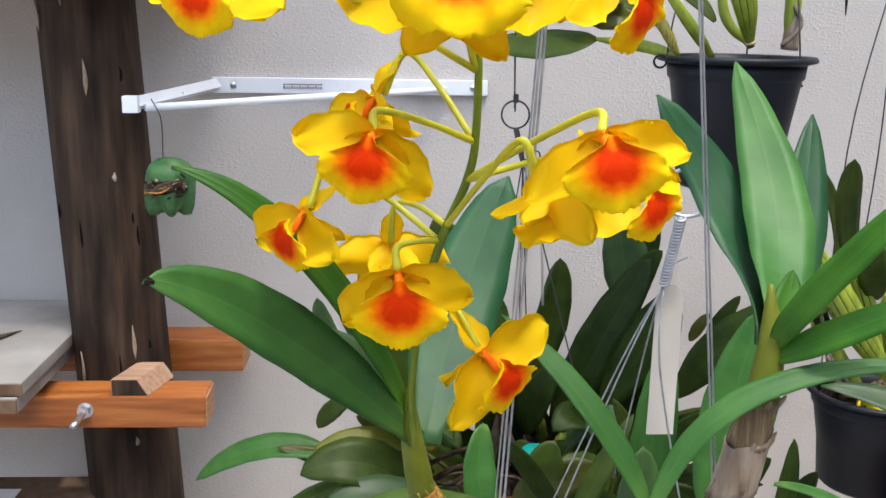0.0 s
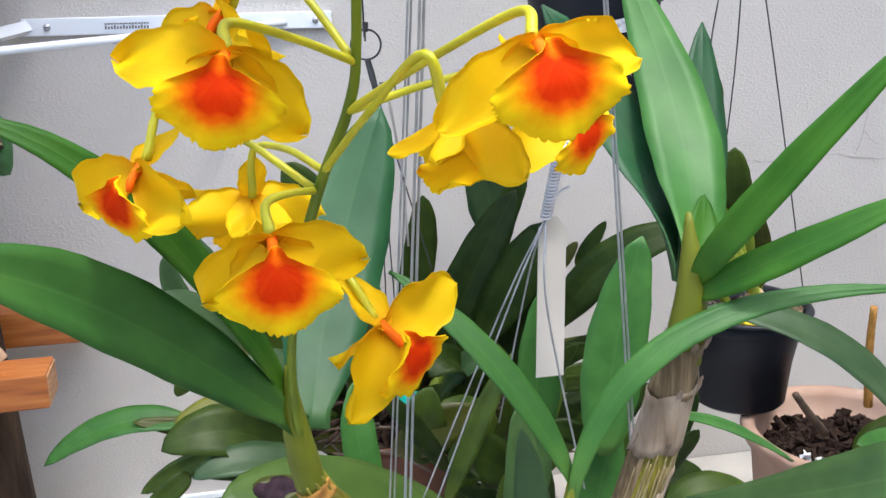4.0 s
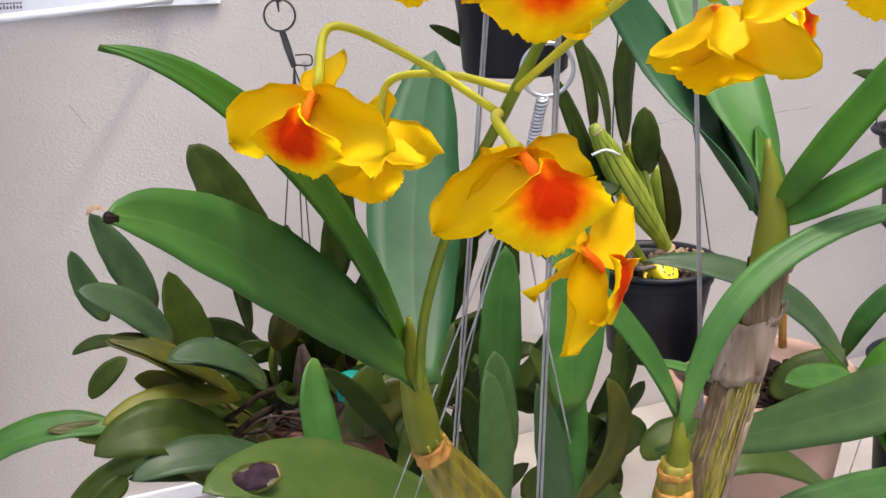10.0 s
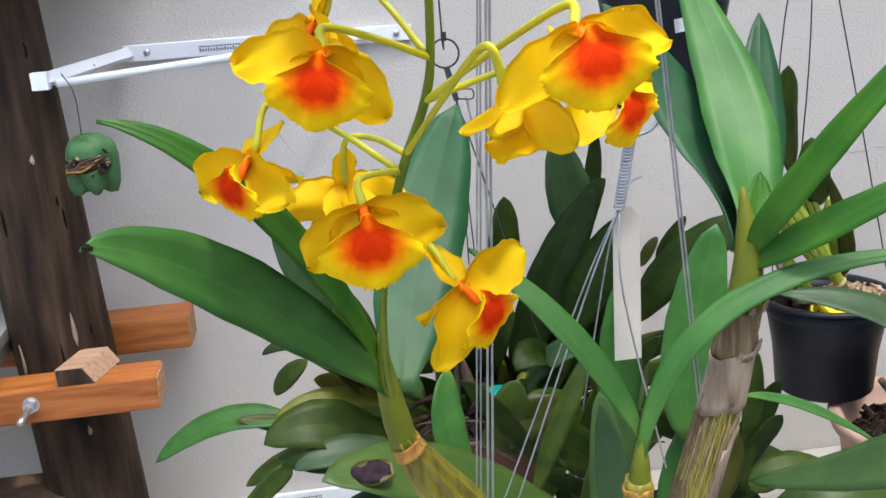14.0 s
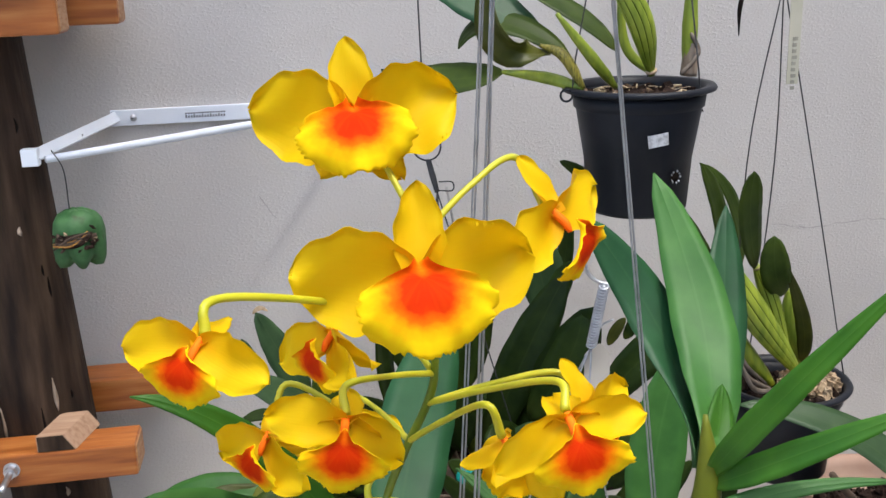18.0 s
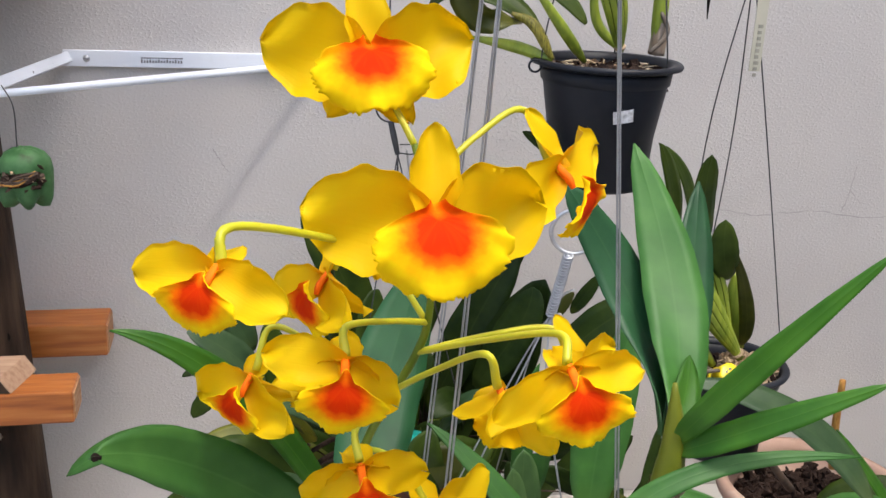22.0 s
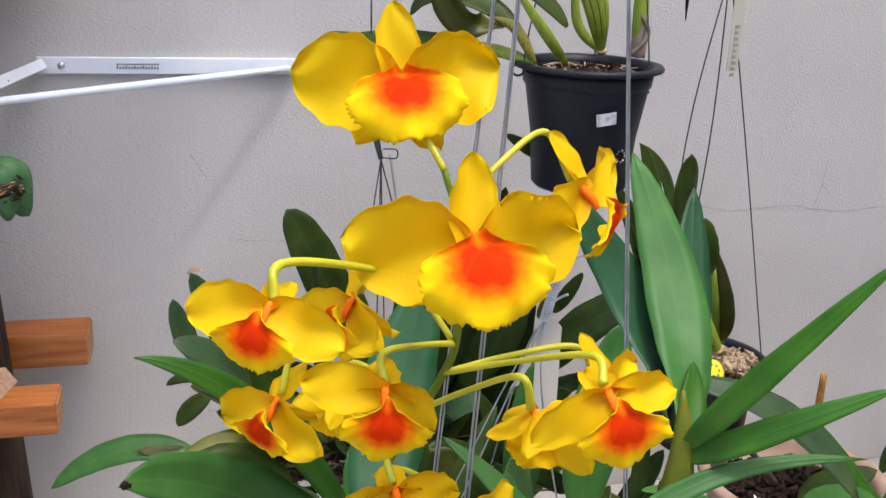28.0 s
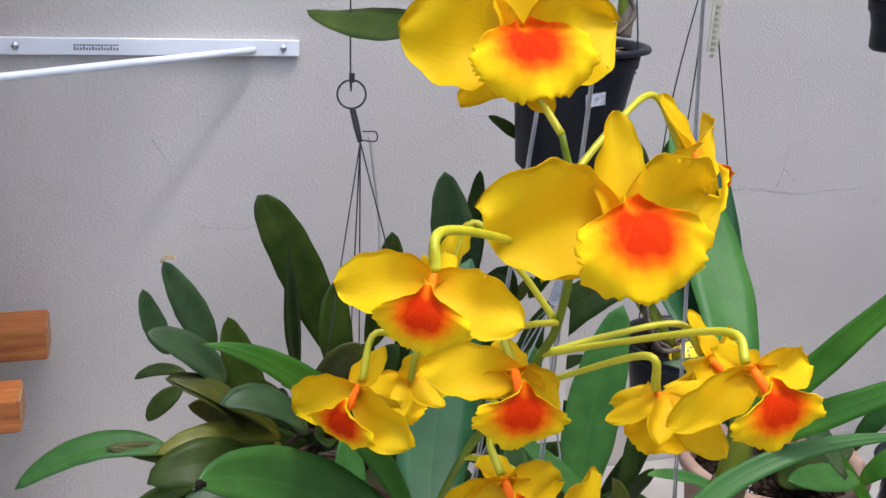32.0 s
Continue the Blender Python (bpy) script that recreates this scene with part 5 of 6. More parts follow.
for i in range(20):
    a = 2 * math.pi * i / 20
    part("grip_ridge", box((tc_.x + 0.0143 * math.cos(a) - 0.0006, tc_.y + 0.0143 * math.sin(a) - 0.0006, tc_.z - 0.011), (tc_.x + 0.0143 * math.cos(a) + 0.0006, tc_.y + 0.0143 * math.sin(a) + 0.0006, tc_.z + 0.007)), M_TEAL, tcap, smooth=False)

# ---- the orchid with the silver ring and the long tag ----
SR = Vector((0.186, 0.620, 1.393))
CO = Vector((0.179, 0.635, 1.328))
PE = Vector((0.185, 0.70, 1.005))
tagp = thing("tagged_orchid", (PE.x, PE.y, PE.z - 0.075), "strap-leaved orchid hung from a silver wire ring with a long tag", "orchid", "hanging orchids")
pot(tagp, PE, 0.070, 0.055, 0.074, M_REDPOT, rim=0.005)
chips(tagp, "bark", M_SOIL, PE + Vector((0, 0, -0.006)), 0.062, 120, 0.008, 41)
part("silver_ring", ring_mesh(SR, 0.0158, 0.0014, (0.25, 1, 0.1)), M_STEEL, tagp, "bright steel ring")
RB = SR + Vector((-0.003, 0, -0.0158))
for i in range(22):
    c = RB.lerp(CO, (i + 0.5) / 22)
    part("coil_turn", ring_mesh(c, 0.0030, 0.0009, (CO - RB).normalized() + Vector((0.25, 0.1, 0)), n=14), M_STEEL, tagp)
part("coil_core", tube([RB, CO], 0.0026, n=3, sides=8), M_WIRE, tagp)
part("wire_end", tube([RB.lerp(CO, 0.75), RB.lerp(CO, 0.75) + Vector((0.007, -0.002, 0.006)), RB.lerp(CO, 0.6) + Vector((0.011, -0.003, 0.002))], 0.0009, n=8, sides=6), M_STEEL, tagp)
for a, b in (((0.155, 0.650, 1.265), (0.093, 0.680, 1.085)), ((0.152, 0.630, 1.268), (0.101, 0.650, 1.107)), ((0.176, 0.620, 1.273), (0.204, 0.620, 1.143)), ((0.188, 0.700, 1.269), (0.180, 0.750, 1.131))):
    part("hanger_wire", tube([CO, a, b], 0.0007, n=12, sides=6), M_WIRE, tagp)
t0, t1 = Vector((0.185, 0.640, 1.327)), Vector((0.180, 0.625, 1.225))
bm = bmesh.new()
wv_ = 0.0092
for zz, ww in ((0.0, 1.0), (0.25, 1.0), (0.5, 1.0), (0.75, 1.0), (0.93, 1.0), (1.0, 0.35)):
    c = t1.lerp(t0, zz)
    for dy in (-0.0004, 0.0004):
        bm.verts.new(c + Vector((-wv_ * ww, dy, 0)))
        bm.verts.new(c + Vector((wv_ * ww, dy, 0)))
bm.verts.ensure_lookup_table()
vs = bm.verts
for i in range(5):
    o = i * 4
    for q in ((0, 1, 5, 4), (3, 2, 6, 7), (2, 0, 4, 6), (1, 3, 7, 5)):
        bm.faces.new([vs[o + k] for k in q])
bm.faces.new([vs[k] for k in (0, 2, 3, 1)])
bm.faces.new([vs[20 + k] for k in (0, 1, 3, 2)])
part("name_tag", bm, M_TAG, tagp, "long pale blank plastic tag", smooth=False)
TAG_LEAVES = (
    (G_MAIN, (0.249, 0.700, 1.120), (0.259, 0.710, 1.204), (0.281, 0.720, 1.285), 0.046, (-0.3, -1, 0.2)),
    (G_SOFT, (0.198, 0.720, 1.071), (0.196, 0.720, 1.122), (0.196, 0.723, 1.171), 0.036, (0.2, -1, 0.2)),
    (G_MAIN, (0.206, 0.740, 1.105), (0.208, 0.740, 1.180), (0.215, 0.740, 1.246), 0.038, (0.1, -1, 0.2)),
    (G_SOFT, (0.182, 0.700, 1.023), (0.184, 0.700, 1.100), (0.180, 0.700, 1.168), 0.032, (0.2, -1, 0.1)),
    (G_MAIN, (0.239, 0.700, 1.025), (0.249, 0.710, 1.081), (0.267, 0.720, 1.133), 0.036, (-0.2, -1, 0.2)),
    (G_OLIVE, (0.233, 0.660, 1.071), (0.265, 0.660, 1.111), (0.256, 0.660, 1.164), 0.026, (0.2, -1, 0.1)),
    (G_CAT, (0.277, 0.640, 1.103), (0.302, 0.640, 1.118), (0.344, 0.640, 1.108), 0.026, (0, -0.6, 0.9)),
    (G_PALE, (0.270, 0.600, 1.079), (0.308, 0.580, 1.129), (0.398, 0.580, 1.078), 0.030, (0, -0.6, 0.9)),
    (G_DARK, (0.293, 0.800, 0.980), (0.344, 0.800, 1.026), (0.388, 0.800, 1.019), 0.045, (0, -0.7, 0.7)),
    (G_DARK, (0.258, 0.800, 0.985), (0.295, 0.780, 0.997), (0.343, 0.760, 0.968), 0.05, (0, -0.7, 0.7)),
)
rnd = random.Random(78)
# dark filler behind the strap leaves, its colour standing in for shade in the gaps
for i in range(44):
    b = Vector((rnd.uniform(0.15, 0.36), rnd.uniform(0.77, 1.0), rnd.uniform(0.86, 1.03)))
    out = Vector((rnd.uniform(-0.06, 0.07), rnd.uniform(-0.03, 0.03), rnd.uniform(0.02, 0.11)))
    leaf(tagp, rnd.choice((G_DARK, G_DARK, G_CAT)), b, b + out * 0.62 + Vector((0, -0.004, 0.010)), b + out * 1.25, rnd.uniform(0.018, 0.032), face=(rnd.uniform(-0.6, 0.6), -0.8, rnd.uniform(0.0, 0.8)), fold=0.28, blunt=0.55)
for mt, b, m_, t_, w, fc in TAG_LEAVES:
    leaf(tagp, mt, b, m_, t_, w, face=fc, fold=0.25, blunt=0.5)

# ---- its broad spotted leaf ----
broad = leaf(tagp, G_PALE, (0.175, 0.740, 1.023), (0.055, 0.700, 1.112), (-0.033, 0.660, 1.145), 0.060, "broad green leaf with a black spot", face=(0, -0.55, 0.85), fold=0.1)
spc = Vector((0.001, 0.676, 1.129)) + Vector((0, -0.006, 0.0115))
bm = leaf_bm(spc + Vector((0.0150, 0.001, 0.0012)), spc + Vector((0, 0, 0.0010)), spc + Vector((-0.0150, -0.001, 0.0008)), 0.0185, thick=0.0005, face=(0, -0.55, 0.85), fold=0.04, blunt=0.5, stalk=0.45, wave=0.05)
halo = leaf_bm(spc + Vector((0.0178, 0.0014, 0.0008)), spc + Vector((0, 0.0004, 0.0004)), spc + Vector((-0.0178, -0.0010, 0.0002)), 0.0220, thick=0.0004, face=(0, -0.55, 0.85), fold=0.04, blunt=0.45, stalk=0.45, wave=0.05, seed=3)
part("dry_halo", halo, G_OLIVE, broad, "pale ring round the spot")
part("rot_spot", bm, M_ROT, broad, "purplish black sunken spot")
leaf(tagp, G_GREY, (0.098, 0.720, 1.032), (0.030, 0.690, 1.097), (-0.040, 0.660, 1.103), 0.040, face=(0, -0.6, 0.8))
leaf(tagp, G_CAT, (-0.070, 0.900, 1.035), (-0.091, 0.890, 1.024), (-0.136, 0.880, 0.987), 0.020, face=(0.3, -0.8, 0.5))

# ---- the flowering orchid in front ----
PM = Vector((0.085, 0.405, 1.175))
main = thing("flowering_orchid", (PM.x, PM.y, PM.z - 0.12), "orchid with yellow orange-hearted flowers, hung on steel wires", "orchid", "hanging orchids")
pot(main, PM, 0.070, 0.050, 0.118, M_BLACKPOT)
chips(main, "bark", M_BARK, PM + Vector((0, 0, -0.008)), 0.060, 150, 0.008, 51, "orchid bark")
APEX = Vector((0.072, 0.365, 1.86))
for e in ((0.149, 0.408, 1.25), (0.037, 0.347, 1.25), (0.049, 0.446, 1.25)):
    e = Vector(e)
    low = e + (e - APEX) * 0.12
    for k in (-1, 1):
        o = Vector((0.0011 * k, 0.0006 * k, 0))
        part("hanger_wire", tube([low + o, e + o, APEX], 0.00048, n=6, sides=6), M_WIRE, main)
part("hanger_hook", tube([APEX, APEX + Vector((0, 0, 0.10)), APEX + Vector((0.03, 0, 0.14)), APEX + Vector((0.06, 0, 0.10))], 0.0014, n=16, sides=8), M_STEEL, main)
wl = Vector((0.070, 0.335, 1.595))
part("wire_label", box((wl.x - 0.0078, wl.y - 0.0004, wl.z - 0.011), (wl.x + 0.0078, wl.y + 0.0004, wl.z + 0.020), 0.0003), M_PAPER, main, "small white plastic label", smooth=False)

# canes
C1 = Vector((0.010, 0.373, 1.314))
C2 = Vector((0.100, 0.359, 1.290))
C3 = Vector((0.150, 0.376, 1.352))
cane1 = part("cane", tube([C1 + Vector((0.062, 0.02, -0.135)), C1 + Vector((0.034, 0.012, -0.062)), C1 + Vector((0.008, 0.002, -0.016)), C1], [0.0105, 0.0112, 0.0098, 0.0062, 0.0052], n=30, sides=72, ribs=0.10, rib_count=10), M_FLUTED, main, "ribbed yellow-green cane")
part("node_sheath", tube([C1 + Vector((0.0035, 0.0, -0.008)), C1 + Vector((0.0012, 0, -0.0035))], [0.0068, 0.0060, 0.0064], n=6, sides=16, ribs=0.04), M_COLLAR, cane1, "torn papery collar")
cane2 = part("cane", tube([C2 + Vector((0.002, 0.02, -0.115)), C2 + Vector((0.001, 0.006, -0.04)), C2], [0.0085, 0.0085, 0.0052], n=24, sides=44, ribs=0.075, rib_count=6), M_FLUTED, main, "ribbed yellow-green cane")
for dz, rr in ((-0.005, 0.0063), (-0.013, 0.0070)):
    part("node_sheath", tube([C2 + Vector((0, 0.001, dz - 0.0016)), C2 + Vector((0, 0.001, dz + 0.0016))], [rr * 0.94, rr * 1.03, rr * 0.97], n=5, sides=20, ribs=0.02), M_COLLAR, cane2, "tan papery collar")
cane3 = part("cane", tube([C3 + Vector((-0.042, 0.01, -0.175)), C3 + Vector((-0.020, 0.004, -0.085)), C3 + Vector((-0.008, 0.004, -0.045)), C3 + Vector((0, 0, -0.006)), C3 + Vector((0.001, 0.002, 0.006))], [0.0090, 0.0089, 0.0078, 0.0050, 0.0012], n=40, sides=54, ribs=0.045, rib_count=13), M_CANE, main, "old ribbed cane")
AXIS3 = ((-0.175, -0.042, 0.010, 0.0093), (-0.085, -0.020, 0.004, 0.0094), (-0.045, -0.008, 0.004, 0.0088), (-0.020, -0.0035, 0.0018, 0.0080), (0.004, 0.0008, 0.0008, 0.0070))


def on_cane(dz, ang, out=0.0):
    """A point on the old cane's skin, dz below its top, round by ang."""
    k = max(0, min(len(AXIS3) - 2, sum(dz > a[0] for a in AXIS3) - 1))
    a, b = AXIS3[k], AXIS3[k + 1]
    f = (dz - a[0]) / (b[0] - a[0])
    x, y, rr = (a[n] + (b[n] - a[n]) * f for n in (1, 2, 3))
    rr += out
    return C3 + Vector((x + rr * math.cos(ang), y + rr * math.sin(ang), dz))


def husk(lo, hi, a0, a1, out, seed, slant=0.0, rag=0.003, n=26, rows=8):
    """A torn papery wrap round part of the cane between two heights, ragged at both ends, with thickness."""
    rnd = random.Random(seed)
    ph = [rnd.random() * 6.28 for _ in range(4)]
    bm = bmesh.new()
    skins = ([], [])
    for i in range(n + 1):
        f = i / n
        ang = a0 + (a1 - a0) * f
        top = hi + slant * (f - 0.5) + rag * (math.sin(9 * f + ph[0]) * 0.5 + math.sin(23 * f + ph[1]) * 0.35 + rnd.uniform(-0.4, 0.4))
        low = lo + slant * (f - 0.5) + rag * (math.sin(7 * f + ph[2]) * 0.6 + math.sin(27 * f + ph[3]) * 0.35 + rnd.uniform(-0.4, 0.4))
        for skin, inset in zip(skins, (0.0, 0.0004)):
            col = []
            for k in range(rows + 1):
                g = k / rows
                curl = 0.0007 * max(0.0, abs(g - 0.5) * 2 - 0.7) / 0.3 * (0.5 + 0.5 * math.sin(11 * f + ph[1]))
                crease = 0.00022 * math.sin(31 * f + 3 * g + ph[0])
                col.append(bm.verts.new(on_cane(low + (top - low) * g, ang, out + curl + crease - inset)))
            skin.append(col)
    for i in range(n):
        for k in range(rows):
            a, b = skins
            bm.faces.new((a[i][k], a[i + 1][k], a[i + 1][k + 1], a[i][k + 1]))
            bm.faces.new((b[i][k + 1], b[i + 1][k + 1], b[i + 1][k], b[i][k]))
        for k in (0, rows):
            a, b = skins
            bm.faces.new((a[i][k], b[i][k], b[i + 1][k], a[i + 1][k]))
    bmesh.ops.recalc_face_normals(bm, faces=bm.faces)
    return bm


part("papery_sheath", husk(-0.0215, -0.0015, -3.6, 2.4, 0.0003, 3, 0.004, 0.0022), M_HUSK, cane3, "brown fibrous torn sheath")
part("papery_sheath", husk(-0.0440, -0.0180, -3.9, 2.0, 0.0008, 8, 0.011, 0.0020), M_SHEATH, cane3, "pale grey papery sheath with torn edges")
part("papery_sheath", husk(-0.0980, -0.0420, -3.5, -2.35, 0.0004, 11, -0.006, 0.0042, n=14), M_HUSK, cane3, "brown torn sheath")
part("papery_sheath", husk(-0.1020, -0.0560, -1.35, -0.35, 0.0005, 17, 0.010, 0.0042, n=14), M_SHEATH, cane3, "pale torn sheath")
rnd = random.Random(19)
for i in range(15):
    # dry fibres of the old sheath that run down the cane
    ang, d0 = rnd.uniform(-2.9, -0.25), rnd.uniform(-0.052, -0.040)
    d1 = d0 - rnd.uniform(0.020, 0.048)
    part("fibre", tube([on_cane(d0, ang, 0.0004), on_cane((d0 + d1) / 2, ang + rnd.uniform(-0.06, 0.06), 0.0003), on_cane(d1, ang, 0.0002)], [0.00025, rnd.uniform(0.0003, 0.0005), 0.0002], n=8, sides=5), M_FIBRE, cane3)
rnd = random.Random(15)
for i in range(11):
    ang = rnd.uniform(-2.7, -0.4)
    d0 = rnd.choice((-0.003, -0.019, -0.021, -0.043, -0.046, -0.098)) + rnd.uniform(-0.002, 0.002)
    a, b = on_cane(d0, ang, 0.0006), on_cane(d0 + rnd.uniform(0.003, 0.006), ang + rnd.uniform(-0.2, 0.2), 0.0022)
    part("sheath_flake", leaf_bm(a, a.lerp(b, 0.5), b, rnd.uniform(0.0014, 0.0030), thick=0.0002, wave=0.14, blunt=0.5, stalk=0.7, seed=i), M_SHEATH, cane3)

part("stem_sheath", tube([C1 + Vector((0.001, 0, -0.004)), C1 + Vector((-0.003, -0.001, 0.018)), (0.005, 0.369, 1.358)], [0.0054, 0.0056, 0.0048, 0.0032, 0.0008], n=14, sides=14), M_YOUNG, cane1, "folded green leaf base")
part("stem_sheath", tube([C2 + Vector((0, 0, -0.004)), (0.101, 0.359, 1.297), (0.102, 0.361, 1.307)], [0.0046, 0.0036, 0.0016], n=10, sides=12), M_YOUNG, cane2, "folded green leaf base")
part("stem_sheath", tube([C3 + Vector((-0.001, 0.001, -0.010)), C3 + Vector((0.003, 0.004, 0.016)), (0.153, 0.386, 1.396)], [0.0074, 0.0066, 0.0046, 0.0010], n=14, sides=14), M_YOUNG, cane3, "folded green leaf base")

# leaves of the front orchid
left = leaf(main, G_MAIN, (0.008, 0.372, 1.334), (-0.046, 0.345, 1.390), (-0.082, 0.316, 1.415), 0.0245, "broad green leaf with a black dead tip", face=(0.05, -0.80, 0.60), stalk=0.36, fold=0.52, blunt=0.66, belly=0.95)
tipv = Vector((-0.082, 0.316, 1.415))
part("dead_tip", leaf_bm(tipv + Vector((0.0030, 0.0010, -0.0008)), tipv + Vector((0.0013, 0.0005, -0.0003)), tipv + Vector((-0.0001, 0.0, 0.0001)), 0.0030, thick=0.0010, belly=1.5, face=(0.05, -0.8, 0.6), blunt=0.5, stalk=0.5), M_BLACKTIP, left, "black dead tip")
leaf(main, G_NEW, (0.008, 0.375, 1.337), (-0.033, 0.352, 1.415), (-0.077, 0.340, 1.449), 0.0125, face=(0.4, -0.75, 0.55), stalk=0.36, fold=0.5, blunt=0.75)
leaf(main, G_BLUE, (0.012, 0.378, 1.330), (0.028, 0.425, 1.374), (0.052, 0.459, 1.428), 0.036, face=(-0.15, -1, -0.1), stalk=0.36, fold=0.10, blunt=0.55, belly=1.05)
leaf(main, G_MAIN, (0.103, 0.362, 1.304), (0.077, 0.372, 1.348), (0.043, 0.388, 1.382), 0.0125, face=(0.5, -0.8, 0.4), stalk=0.36, fold=0.5, blunt=0.7)
leaf(main, G_MAIN, (0.101, 0.358, 1.300), (0.143, 0.365, 1.356), (0.234, 0.360, 1.368), 0.0100, face=(-0.35, -0.7, 0.7), stalk=0.36, fold=0.45, blunt=0.6, belly=0.8)
leaf(main, G_MAIN, (0.153, 0.384, 1.372), (0.175, 0.440, 1.410), (0.166, 0.490, 1.481), 0.031, face=(-0.1, -1, 0.0), stalk=0.36, fold=0.22, blunt=0.6, belly=0.95)
leaf(main, G_BLUE, (0.151, 0.388, 1.370), (0.159, 0.450, 1.404), (0.123, 0.470, 1.466), 0.030, face=(0.3, -1, 0.1), stalk=0.36, fold=0.25, blunt=0.55, belly=1.0)
leaf(main, G_BLUE, (0.154, 0.392, 1.368), (0.197, 0.470, 1.397), (0.220, 0.520, 1.453), 0.030, face=(0.0, -1, 0.1), stalk=0.36, fold=0.2)
leaf(main, G_NEW, (0.154, 0.380, 1.370), (0.169, 0.360, 1.408), (0.217, 0.340, 1.472), 0.0120, face=(-0.5, -0.8, 0.3), stalk=0.36, fold=0.4, blunt=0.6)
leaf(main, G_NEW, (0.154, 0.378, 1.366), (0.177, 0.360, 1.385), (0.226, 0.340, 1.414), 0.0125, face=(-0.3, -0.75, 0.6), stalk=0.36, fold=0.35, blunt=0.6)
leaf(main, G_NEW, (0.152, 0.384, 1.362), (0.165, 0.400, 1.378), (0.176, 0.420, 1.393), 0.016, face=(0, -1, 0.2), stalk=0.36, fold=0.5)
leaf(tagp, G_SOFT, (0.383, 0.440, 1.255), (0.299, 0.480, 1.210), (0.2517, 0.591, 1.142), 0.038, face=(0, -0.65, 0.8), fold=0.22, blunt=0.5)
leaf(tagp, G_MAIN, (0.453, 0.500, 1.126), (0.332, 0.500, 1.138), (0.248, 0.500, 1.136), 0.024, face=(0, -0.65, 0.8), fold=0.2, blunt=0.5)
leaf(main, G_GREY, (0.134, 0.500, 1.155), (0.136, 0.520, 1.197), (0.133, 0.530, 1.240), 0.022, face=(0.2, -1, 0.1), stalk=0.36, fold=0.3)

# flower spike
SPIKE = [(0.008, 0.370, 1.330), (0.006, 0.358, 1.362), (0.009, 0.338, 1.400), (0.015, 0.318, 1.430), (0.022, 0.310, 1.450), (0.024, 0.303, 1.466), (0.023, 0.296, 1.498), (0.016, 0.296, 1.522)]
part("flower_stem", tube(SPIKE, [0.0016, 0.0015, 0.0015, 0.0014, 0.0012, 0.0010], n=40, sides=10), M_STEM, main, "green flower stem")


def petal_mesh(length, width, curl, blunt, seed, droop=0.0, belly=0.9):
    """A petal along +y that faces +z: v runs outwards, u across."""
    bm = bmesh.new()
    uv = bm.loops.layers.uv.new("leaf")
    rnd = random.Random(seed)
    ph = [rnd.random() * 6.28 for _ in range(4)]
    n, k = 20, 11
    g = [[], []]
    for i in range(n + 1):
        s = i / n
        w = width * max(math.sin(math.pi * min(1, (0.06 + 0.94 * s) ** belly)) ** blunt, 0.03 if s > 0.5 else 0.22)
        for side in (0, 1):
            row = []
            for j in range(k):
                x = j / (k - 1) * 2 - 1
                z = curl * length * (s * s) + droop * length * s - 0.16 * width * (1 - x * x) + 0.08 * width * math.sin(7 * s + ph[0]) * x + 0.10 * width * math.sin(5 * s + 3 * x + ph[1]) * s + 0.045 * width * math.sin(13 * s + 2 * x + ph[3]) * x * x
                edge = 1 + 0.045 * math.sin(23 * s + ph[2] + 2 * x)
                row.append(bm.verts.new((x * w * 0.5 * edge, length * s, z - side * 0.0005 * (1 - abs(x) * 0.7))))
            g[side].append(row)

    def quad(vs, us):
        f = bm.faces.new(vs)
        for lp, u in zip(f.loops, us):
            lp[uv].uv = u
    for i in range(n):
        for j in range(k - 1):
            us = ((j / 10, i / n), ((j + 1) / 10, i / n), ((j + 1) / 10, (i + 1) / n), (j / 10, (i + 1) / n))
            quad((g[0][i][j], g[0][i][j + 1], g[0][i + 1][j + 1], g[0][i + 1][j]), us)
            quad((g[1][i + 1][j], g[1][i + 1][j + 1], g[1][i][j + 1], g[1][i][j]), us[::-1])
    rim = [g[0][i][0] for i in range(n + 1)] + g[0][n][1:] + [g[0][i][k - 1] for i in range(n - 1, -1, -1)]
    rim2 = [g[1][i][0] for i in range(n + 1)] + g[1][n][1:] + [g[1][i][k - 1] for i in range(n - 1, -1, -1)]
    for a, b, c, d in zip(rim, rim[1:], rim2[1:], rim2):
        quad((b, a, d, c), [(0.5, 1.0)] * 4)
    me = bpy.data.meshes.new("petal")
    bm.to_mesh(me)
    bm.free()
    me.materials.append(M_PETAL)
    me.polygons.foreach_set("use_smooth", [True] * len(me.polygons))
    return me


